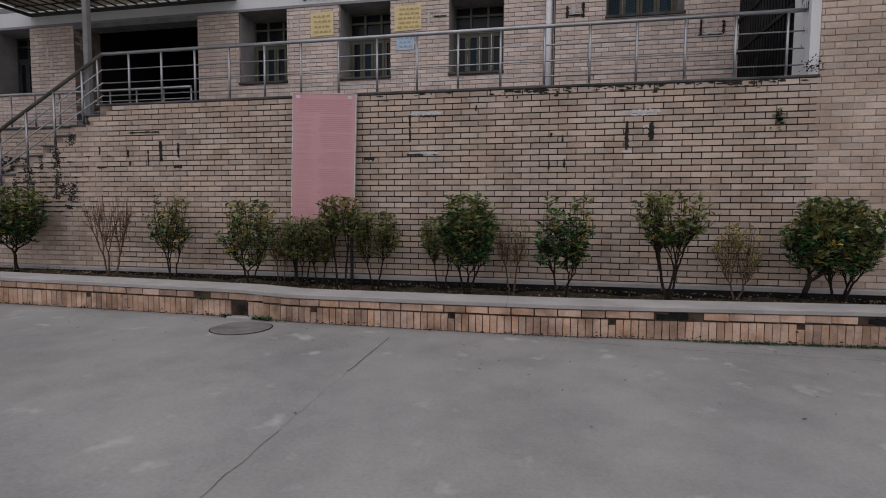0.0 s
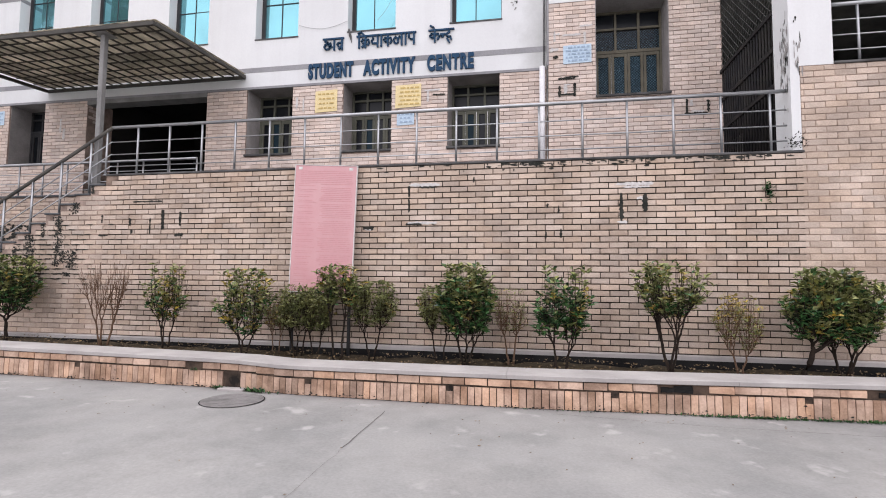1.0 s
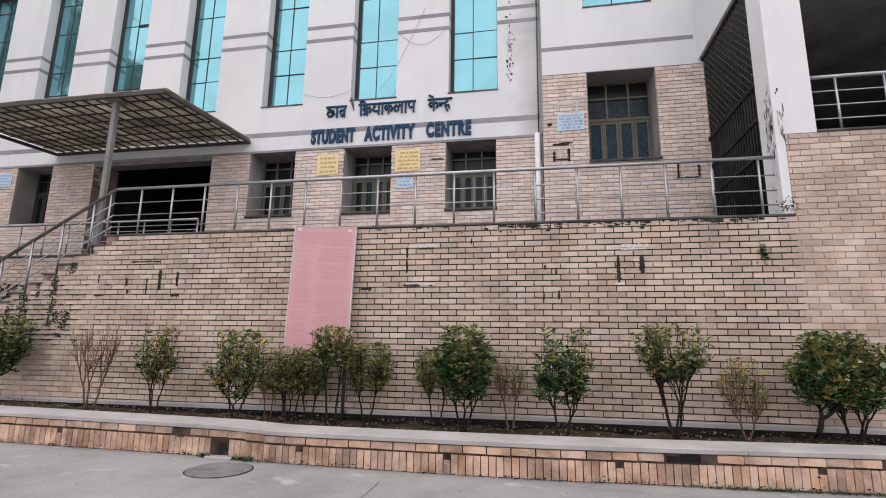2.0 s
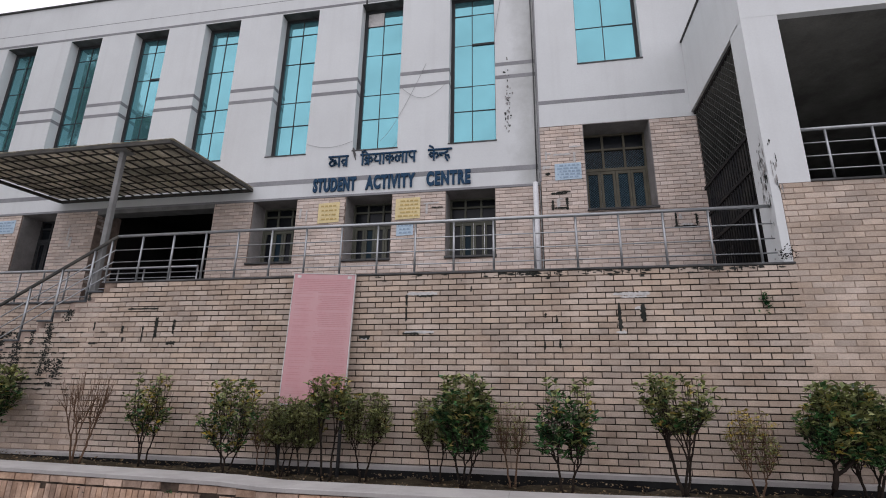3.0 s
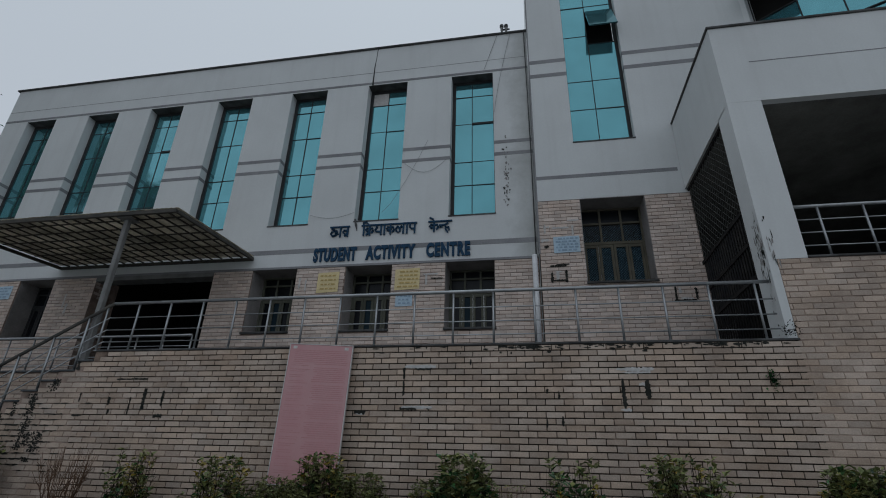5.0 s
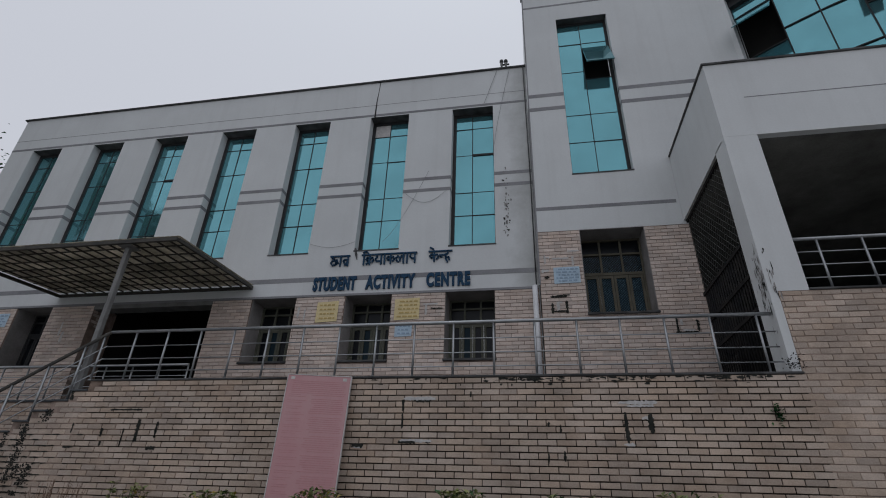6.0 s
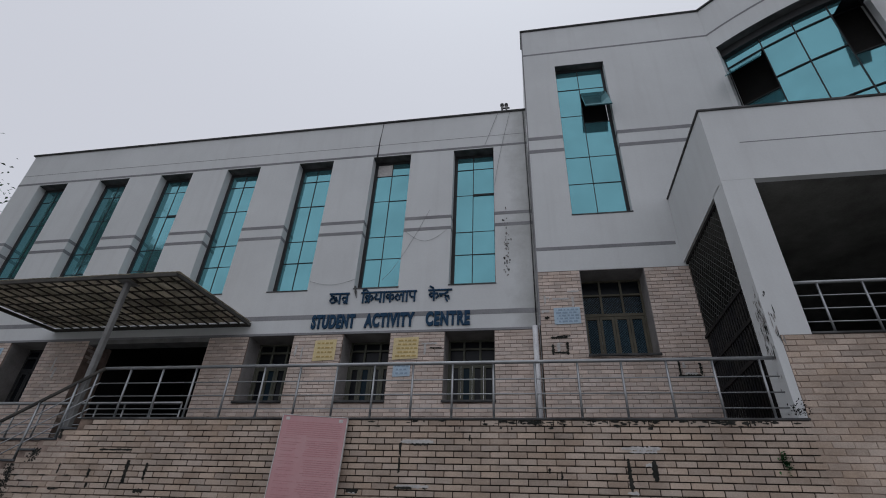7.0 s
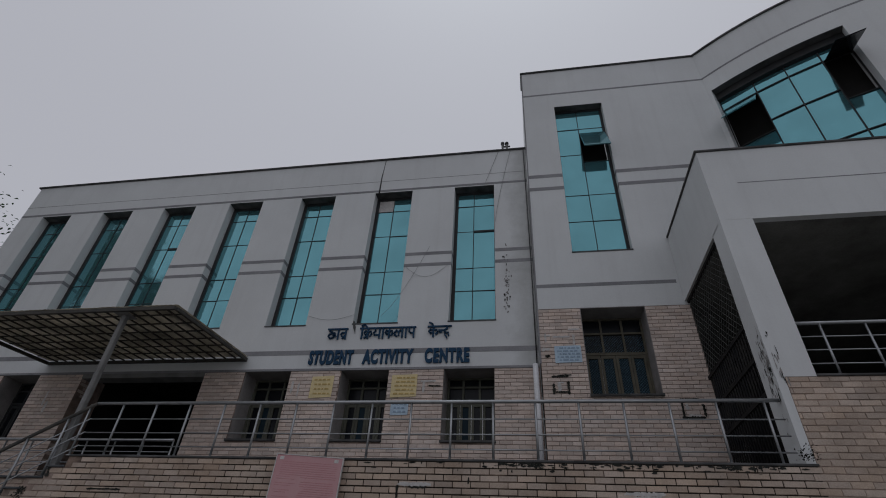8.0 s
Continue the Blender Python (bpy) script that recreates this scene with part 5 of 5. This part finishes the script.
part("disc", tube(bmesh.new(), [(-2.97, 4.86, COVER_Z + 0.001), (-2.97, 4.86, COVER_Z + 0.009)], 0.31, 36), COVER, cover)
bm = bmesh.new()
for k in range(36):
    a, b = 6.2832 * k / 36, 6.2832 * (k + 1) / 36
    q = [bm.verts.new((-2.97 + r * math.cos(t), 4.86 + r * math.sin(t), COVER_Z + 0.004)) for r, t in ((0.312, a), (0.324, a), (0.324, b), (0.312, b))]
    bm.faces.new(q)
part("rim_gap", bm, BLACK, cover, "dark gap round the cover")
for k in range(-4, 5):
    y = 4.86 + 0.06 * k
    w = math.sqrt(max(0.0, 0.28 ** 2 - (0.06 * k) ** 2))
    if w > 0.05:
        part("ridge", one_box(-2.97 - w, -2.97 + w, y - 0.012, y + 0.012, COVER_Z + 0.0085, COVER_Z + 0.0115), COVER, cover)
part("lip_stone", one_box(-3.42, -3.1, 5.24, 5.35, 0.03, COVER_Z + 0.03, 0.008), CAP_STONE, cover)


def crack(points, width, label):
    """A thin open crack or joint, as a dark strip with a wavering edge."""
    bm = bmesh.new()
    prev = None
    pts = [Vector(p) for p in points]
    for a, b in zip(pts, pts[1:]):
        n = max(2, int((b - a).length / 0.06))
        d = (b - a).normalized()
        s = Vector((-d.y, d.x, 0))
        for i in range(n):
            p = a.lerp(b, i / n)
            p = p + s * 0.018 * noise.noise((p.x * 6, p.y * 6, 1))
            w = width * (0.5 + 0.6 * abs(noise.noise((p.x * 9, p.y * 9, 5))))
            pair = [bm.verts.new(p + s * w + Vector((0, 0, yard_z(p.x) + 0.004))), bm.verts.new(p - s * w + Vector((0, 0, yard_z(p.x) + 0.004)))]
            if prev:
                bm.faces.new((prev[0], prev[1], pair[1], pair[0]))
            prev = pair
    bmesh.ops.recalc_face_normals(bm, faces=bm.faces)
    return solo("ground_crack", bm, CRACK, label, "crack", kind="structure", at=(pts[0].x, pts[0].y, 0))


crack([(-1.31, 4.85, 0), (-1.295, 3.66, 0)], 0.006, "open joint in the concrete yard")
crack([(-1.28, 2.6, 0), (-1.26, 1.6, 0)], 0.0028, "open joint in the concrete yard")
crack([(-1.295, 3.66, 0), (-1.28, 2.6, 0)], 0.0014, "hairline joint in the concrete yard")
crack([(0.3, 5.12, 0), (1.4, 5.02, 0), (2.4, 5.02, 0), (4.2, 5.1, 0)], 0.004, "hairline crack along the kerb")
crack([(-7.4, 5.3, 0), (-6.7, 5.12, 0)], 0.006, "short crack beside the kerb")


bm = bmesh.new()
for k in range(140):
    x, y = random.uniform(-8, 6), 5.2 - abs(random.gauss(0, 0.9))
    a, s = random.uniform(0, 6.28), random.uniform(0.006, 0.018)
    c, d = s * math.cos(a), s * math.sin(a)
    bm.faces.new([bm.verts.new(p) for p in ((x - c, y - d, yard_z(x) + 0.004), (x + d * 0.5, y - c * 0.5, yard_z(x) + 0.008), (x + c, y + d, yard_z(x) + 0.006), (x - d * 0.5, y + c * 0.5, yard_z(x) + 0.009))])
solo("yard_litter", bm, LITTER, "tiny dry leaves and grit on the concrete", "litter", kind="stuff", at=(0, 4.5, 0))


random.seed(31)
# ---- stains and poster scraps on the walls ----
def splotch(bm, x, z, w, h, y, mi=0, axis="y"):
    """A ragged flat patch."""
    n = 14
    ring = []
    for k in range(n):
        a = 6.2832 * k / n
        q = random.uniform(0.45, 1.0)
        u, v = x + w / 2 * q * math.cos(a), z + h / 2 * q * math.sin(a)
        ring.append(bm.verts.new((u, y, v) if axis == "y" else (y, u, v)))
    c = bm.verts.new((x, y, z) if axis == "y" else (y, x, z))
    for k in range(n):
        bm.faces.new((c, ring[k], ring[(k + 1) % n])).material_index = mi


def scraps(x, z, bits, label, y=WALL_Y - 0.003):
    bm = bmesh.new()
    for dx, dz, w, h, mi in bits:
        for k in range(max(1, int(max(w, h) / 0.022))):
            n = max(1, int(max(w, h) / 0.022))
            t = (k + 0.5) / n - 0.5
            splotch(bm, x + dx + (t * w if w > h else 0), z + dz + (t * h if h >= w else 0), min(w, 0.075) * random.uniform(0.8, 1.6), min(h, 0.075) * random.uniform(0.7, 1.5), y - 0.0002 * k, mi)
    return solo("poster_scrap", bm, (PAPER, MOSS), label, "paper scrap", kind="stuff", at=(x, y, z))


scraps(-1.46, 2.45, [(0.02, 0.27, 0.42, 0.05, 0), (0.08, 0.24, 0.2, 0.04, 1), (-0.2, 0.18, 0.04, 0.12, 1), (-0.2, -0.02, 0.03, 0.16, 1), (0.0, -0.28, 0.4, 0.04, 0), (-0.12, -0.3, 0.2, 0.035, 1), (0.17, -0.29, 0.06, 0.04, 1)], "torn outline of an old poster with black glue marks")
scraps(1.44, 2.42, [(0.0, 0.24, 0.44, 0.05, 0), (0.02, 0.20, 0.3, 0.03, 0), (-0.17, -0.06, 0.05, 0.34, 1), (0.13, -0.02, 0.06, 0.2, 1), (0.1, 0.05, 0.1, 0.04, 0), (-0.16, -0.27, 0.1, 0.04, 0)], "torn outline of an old poster with black glue marks")
scraps(-6.0, 2.25, [(-0.83, 0.05, 0.03, 0.12, 1), (-0.3, 0.0, 0.05, 0.1, 1), (-0.27, -0.16, 0.04, 0.05, 1), (0.07, -0.08, 0.025, 0.2, 1), (0.3, 0.02, 0.06, 0.28, 1), (0.61, 0.03, 0.04, 0.2, 1), (0.6, -0.22, 0.12, 0.05, 1), (-0.8, -0.22, 0.14, 0.03, 1), (0.0, 0.32, 0.5, 0.025, 1)], "black glue marks of removed posters on the brick")
scraps(0.38, 2.3, [(-0.08, 0.08, 0.03, 0.05, 1), (0.07, 0.02, 0.03, 0.07, 1), (0.1, -0.3, 0.03, 0.1, 1), (-0.1, -0.32, 0.02, 0.1, 1), (-1.1, 0.48, 0.03, 0.06, 1)], "small black marks and bolt holes on the brick")
scraps(-2.3, 2.1, [(0.03, 0.0, 0.14, 0.05, 1), (0.05, -0.02, 0.1, 0.03, 0)], "torn scrap beside the pink board")
scraps(3.0, 4.52, [(-0.16, 0.04, 0.05, 0.24, 1), (0.0, -0.1, 0.36, 0.05, 1), (0.2, 0.04, 0.045, 0.2, 1), (0.0, 0.24, 0.3, 0.04, 1), (0.02, -0.06, 0.2, 0.05, 0), (-0.08, 0.1, 0.05, 0.1, 0)], "torn outline of a poster on the tower brick", TOWER_Y - 0.012)
scraps(0.72, 5.05, [(0.0, 0.17, 0.3, 0.04, 1), (-0.13, -0.08, 0.05, 0.2, 1), (0.15, -0.05, 0.05, 0.22, 1), (0.0, 0.05, 0.1, 0.03, 0), (-0.16, 1.05, 0.06, 0.05, 0), (0.35, 1.18, 0.2, 0.04, 0), (-0.22, 0.75, 0.14, 0.09, 0), (-0.22, 1.0, 0.05, 0.16, 0), (0.1, 1.02, 0.3, 0.05, 0), (0.34, 0.95, 0.05, 0.2, 0), (-0.2, 0.6, 0.07, 0.06, 1), (0.02, -0.14, 0.26, 0.04, 1), (-0.02, -0.05, 0.08, 0.14, 0), (0.1, 0.2, 0.22, 0.03, 1)], "torn paper scraps on the tower brick", TOWER_Y - 0.012)
scraps(-4.85 + 0.2, 5.05, [(-0.2, 0.05, 0.05, 0.2, 0), (-0.05, 0.0, 0.04, 0.25, 0)], "remains of pasted paper on the brick pier", FACADE_Y - 0.012)
scraps(-1.9, 5.1, [(0.0, 0.1, 0.3, 0.04, 0), (-0.1, -0.02, 0.05, 0.2, 0), (0.12, 0.0, 0.2, 0.03, 1)], "remains of pasted paper on the brick pier", FACADE_Y - 0.012)
scraps(-8.7 - 2.1, 4.8, [(0.0, 0.1, 0.05, 0.3, 0), (0.1, -0.1, 0.06, 0.2, 0)], "pale marks on the entrance pier", FACADE_Y - 0.012)

bm = bmesh.new()
layer = 0
for cx, top, low, wide, n in ((-7.91, 2.35, 1.52, 0.05, 150), (-7.60, 2.58, 2.38, 0.05, 40), (-7.62, 1.80, 1.50, 0.07, 70), (-7.78, 1.78, 1.58, 0.06, 40), (-8.47, 2.05, 1.45, 0.07, 130),
                              (-8.75, 1.85, 1.55, 0.05, 50), (-8.20, 2.24, 2.0, 0.03, 25), (-7.28, 2.86, 2.72, 0.02, 16), (-9.0, 1.7, 1.2, 0.08, 70), (-7.66, 1.42, 1.36, 0.04, 12)):
    for j in range(2 * n):
        z = random.uniform(low, top)
        sway = 0.05 * noise.noise((z * 5, cx, 0))
        layer += 1
        splotch(bm, cx + 0.24 + sway + random.gauss(0, wide * 0.75), z, random.uniform(0.012, 0.05), random.uniform(0.012, 0.04), WALL_Y - 0.003 - 0.000004 * layer)
for k in range(230):
    row = 1.2355 + 0.0806 * random.randrange(13)
    x = random.gauss(-7.85, 0.42)
    if row < stair_top(x) - 0.08:
        layer += 1
        splotch(bm, x, row + random.gauss(0, 0.004), random.uniform(0.08, 0.28), random.uniform(0.012, 0.028), WALL_Y - 0.003 - 0.000004 * layer)
solo("moss_streaks", bm, MOSS, "black moss streaks running down below the steps", "moss", kind="stuff", at=(-8, WALL_Y, 1))
bm = bmesh.new()
for k in range(150):
    x = random.choice((random.gauss(1.2, 0.35), random.uniform(-2.2, 3.4), random.gauss(0.0, 0.25), random.gauss(2.6, 0.3)))
    fall = abs(random.gauss(0, 0.035))
    splotch(bm, x, TERRACE_Z - 0.04 - fall, random.uniform(0.012, 0.16) * (1 - 4 * min(fall, 0.15)), random.uniform(0.008, 0.05), WALL_Y - 0.0025 - 0.00004 * k)
for k in range(420):
    splotch(bm, random.uniform(-11.5, -8.2), 2.45 - abs(random.gauss(0, 0.32)), random.uniform(0.04, 0.2), random.uniform(0.02, 0.09), 8.594 - 0.00002 * k)
solo("damp_stains", bm, MOSS, "black damp stains under the terrace edge", "stain", kind="stuff", at=(0, WALL_Y, 3))
bm = bmesh.new()
for k in range(70):
    splotch(bm, 7.03 + abs(random.gauss(0.1, 0.09)), random.gauss(4.3, 0.28), random.uniform(0.008, 0.035), random.uniform(0.05, 0.2), PX - 0.002 - 0.0001 * k, 1 - k % 3 % 2, axis="x")
for k in range(16):
    splotch(bm, 3.41 + abs(random.gauss(0, 0.035)), random.uniform(4.0, 4.8), random.uniform(0.01, 0.03), random.uniform(0.05, 0.2), WALL_Y - 0.002 - 0.0002 * k, k % 2)
solo("column_stains", bm, (MOSS, REVEAL), "dark and grey peeling scrawls on the white column", "stain", kind="stuff", at=(3.4, 7, 4))
bm = bmesh.new()
for k in range(60):
    z = random.choice((random.gauss(7.3, 0.25), random.uniform(6.6, 8.6)))
    splotch(bm, -0.26 + random.gauss(0, 0.035), z, random.uniform(0.015, 0.06), random.uniform(0.02, 0.11), FACADE_Y - 0.004 - 0.0001 * k, k % 3 % 2)
solo("peeling_plaster", bm, (REVEAL, MOSS), "dark peeling patches in the white plaster", "stain", kind="stuff", at=(-0.3, FACADE_Y, 7))


# ---- bricks ----
def spans(x0, x1, z, holes):
    """What is left of a course between x0 and x1 beside the holes."""
    left = [(x0, x1)]
    for a, b, c, d in holes:
        if c < z < d:
            left = [s for p, q in left for s in ((p, min(q, a)), (max(p, b), q)) if s[1] - s[0] > 0.03]
    return left


def laid(x0, x1, z0, z1, long, tall, gap, holes=(), phase=0.0):
    """Rectangles of a running bond."""
    out = []
    j = 0
    z = z0
    while z + tall * 0.6 < z1:
        top = min(z + tall, z1) - gap / 2
        for a, b in spans(x0, x1, z + tall / 2, holes):
            k = math.floor((a - phase) / long) - 1
            while True:
                p = phase + long * (k + 0.5 * (j % 2))
                q = p + long
                if p >= b:
                    break
                u, v = max(p, a) + gap * 0.36, min(q, b) - gap * 0.36
                if v - u > 0.025:
                    out.append((u, v, z + gap / 2, top))
                k += 1
        z += tall
        j += 1
    return out


def joined(name, rects, place, mat, parent, label="", jitter=0.0025, depth=0.012):
    """Many bricks as one mesh; place(u, z, out) gives a point of the wall, out metres before it."""
    verts, faces = [], []
    rng = random.Random(len(rects))
    for u0, u1, z0, z1 in rects:
        n = len(verts)
        proud = rng.uniform(-0.002, 0.002)
        e = 0.003
        g = lambda: rng.uniform(-jitter, jitter)
        verts += [place(u, z, -depth) for u, z in ((u0, z0), (u1, z0), (u1, z1), (u0, z1))]
        verts += [place(u + g(), z + g(), proud) for u, z in ((u0 + e, z0 + e), (u1 - e, z0 + e), (u1 - e, z1 - e), (u0 + e, z1 - e))]
        faces += [[n + i for i in f] for f in ((4, 5, 6, 7), (0, 1, 5, 4), (1, 2, 6, 5), (2, 3, 7, 6), (3, 0, 4, 7))]
    base = BASES.get(parent, Vector())
    me = bpy.data.meshes.new(name)
    me.from_pydata([tuple(Vector(v) - base) for v in verts], [], faces)
    me.materials.append(mat)
    ob = new(name, me)
    ob.parent = parent
    return tagged(ob, label, kind="stuff")


front = lambda y: (lambda u, z, o: (u, y - o, z))
def brick_mesh(w, h, d, name, worn):
    """A worn brick face: uneven arrises and corners knocked back."""
    e, g = 0.003, lambda: worn.uniform(-0.0022, 0.0022)
    vs = [(x, d, z) for x, z in ((0, 0), (w, 0), (w, h), (0, h))]
    ring = []
    for (x, z), (x2, z2) in zip(((e, e), (w - e, e), (w - e, h - e), (e, h - e)), ((w - e, e), (w - e, h - e), (e, h - e), (e, e))):
        ring += [(x + g(), abs(g()) * 1.5, z + g()), ((x + x2) / 2 + g(), 0.0, (z + z2) / 2 + g())]
    me = bpy.data.meshes.new(name)
    sides = [(a, (a + 1) % 4, 4 + (2 * a + 2) % 8, 5 + 2 * a, 4 + 2 * a) for a in range(4)]
    me.from_pydata(vs + ring, [], [tuple(range(4, 12)), *sides])
    return me


shared = {}


def piece(name, r, y, mat, parent, depth=0.012):
    """One brick as an object; alike bricks share one of five worn meshes."""
    key = (name, round(r[1] - r[0], 3), round(r[3] - r[2], 3), random.randrange(5))
    if key not in shared:
        shared[key] = brick_mesh(key[1], key[2], depth, name, random.Random(key[3] + int(1000 * key[1])))
        shared[key].materials.append(mat)
    ob = new(name, shared[key])
    ob.parent = parent
    ob.location = Vector((r[0], y + random.uniform(-0.003, 0.002), r[2])) - BASES[parent]
    ob.rotation_euler = (0, radians(random.uniform(-0.35, 0.35)), 0)
    return ob


def walled(rects, y, whole, single, parent, at, label=""):
    """Bricks of one wall: the 300 nearest to a point as pieces, the rest joined."""
    order = sorted(rects, key=lambda r: (r[0] - at[0]) ** 2 + (r[2] - at[1]) ** 2)
    for r in order[:300]:
        piece("brick", r, y, single, parent)
    joined("brickwork", order[300:], front(y), whole, parent, label)


rects = laid(-11.6, 9.4, 0.43, TERRACE_Z - 0.032, 0.24, 0.0806, 0.0128, phase=0.03)
rects = [r for r in rects if r[3] < stair_top((r[0] + r[1]) / 2 - 0.1) - 0.02 and r[3] < stair_top(r[0]) - 0.02]
walled([r for r in rects if r[1] < END_X + 0.1], WALL_Y, BRICK_JOINED, BRICK, wall_south, (0.15, 1.4), "tan running-bond bricks with dark joints")
slim = lambda r: (r[0] - 0.003, r[1] + 0.003, r[2] - 0.003, r[3] + 0.003)
right = [slim(r) for r in rects if r[1] >= END_X + 0.1] + laid(END_X, 9.4, TERRACE_Z - 0.032 + 0.004, 4.13, 0.24, 0.0806, 0.0085, phase=0.03)
walled(right, WALL_Y, BRICK_JOINED, BRICK, wall_porch, (3.6, 2.4), "paler tan bricks with thin joints")



# facing brick of the building, with the sides of the openings that show
holes = [(a, b, LOW_Z[0] - 0.045, LOW_Z[1] + 0.1) for a, b in LOWER] + [(*ENTRY, 2.8, 6)]
walled(laid(-15.1, 0.34, 3.0, BRICK_TOP - 0.02, 0.24, 0.08, 0.009, holes), FACADE_Y, FACADE_BRICK, FACADE_PIECE, lower_facade, (-1.2, 4.5))
tower_base = bpy.data.objects["wall_tower_base"]
walled(laid(TOWER[0], 3.45, 3.04, TOWER_BRICK, 0.24, 0.08, 0.009, [(BW[0], BW[1], BW[2], BW[3] + 0.1)]), TOWER_Y, FACADE_BRICK, FACADE_PIECE, tower_base, (1.9, 5.0))
for x, side, z0, z1, y in [(ENTRY[0], 1, 3.05, 5.45, FACADE_Y)]:
    joined("brickwork", laid(y + 0.012, y + 0.34, z0, z1, 0.24, 0.08, 0.009), (lambda u, z, o, x=x, s=side: (x + s * o * 0.6, u, z)), FACADE_BRICK, tower_base if side < 0 else lower_facade)
landing = bpy.data.objects["wall_landing"]
joined("brickwork", laid(-15, -6.82, 0.0, 2.99, 0.24, 0.0806, 0.014), front(8.6), BRICK_JOINED, landing)

# kerb bricks: uprights below, stretchers above, with gaps where some are lost
random.seed(5)
WEEPS = (-5.42, -2.31, -0.74, 0.95, 2.72, 4.5)
x = -9.4
while x < 6.6:
    w = 0.0756
    if not -3.44 < x < -3.26:
        y, u = kerb_y(x + 0.04), step_up(x)
        weep = any(abs(x + w / 2 - q) < w / 2 for q in WEEPS)
        piece("kerb_brick", (x + 0.0025, x + w - 0.0025, yard_z(x) + 0.004, (0.185 if weep else 0.238) + u), y + random.uniform(0, 0.004), CURB_BRICK, kerb, 0.03)
    x += w
LOST = [(-3.92, -3.70, 0, 1), (1.33, 1.81, 0, 1), (3.25, 3.8, 0, 1)]
for a, b in spans(-9.4, 6.6, 0.3, LOST):
    n = max(1, round((b - a) / 0.24))
    for k in range(n):
        x, w = a + (b - a) * k / n, (b - a) / n
        y, u = kerb_y(x + w / 2), step_up(x)
        piece("kerb_stretcher", (x + 0.005, x + w - 0.005, 0.254 + u, 0.328 + u), y - 0.004, CURB_BRICK, kerb, 0.03)
for x, w, h in ((1.42, 0.13, 0.05), (1.57, 0.17, 0.068), (3.45, 0.18, 0.05)):
    bm = one_box(x - w / 2, x + w / 2, kerb_y(x) - 0.008, kerb_y(x) + 0.03, 0.256, 0.256 + h)
    bmesh.ops.subdivide_edges(bm, edges=bm.edges[:], cuts=3, use_grid_fill=True)
    for v in bm.verts:
        v.co += 0.012 * noise.noise_vector(v.co * 25)
    part("broken_stone", bm, BLACK, kerb, "black broken mortar lump in a gap")

random.seed(9)
bm = bmesh.new()
for k in range(420):
    x = random.uniform(-9, 6)
    z = yard_z(x) + abs(random.gauss(0, 0.02)) + 0.005 if k < 400 else random.uniform(0.1, 0.3)
    splotch(bm, x, z, random.uniform(0.01, 0.05), random.uniform(0.006, 0.022), kerb_y(x) - 0.009 - 0.00002 * k)
solo("kerb_stains", bm, MOSS, "dark damp stains along the kerb bricks", "stain", kind="stuff", at=(0, 5.26, 0))
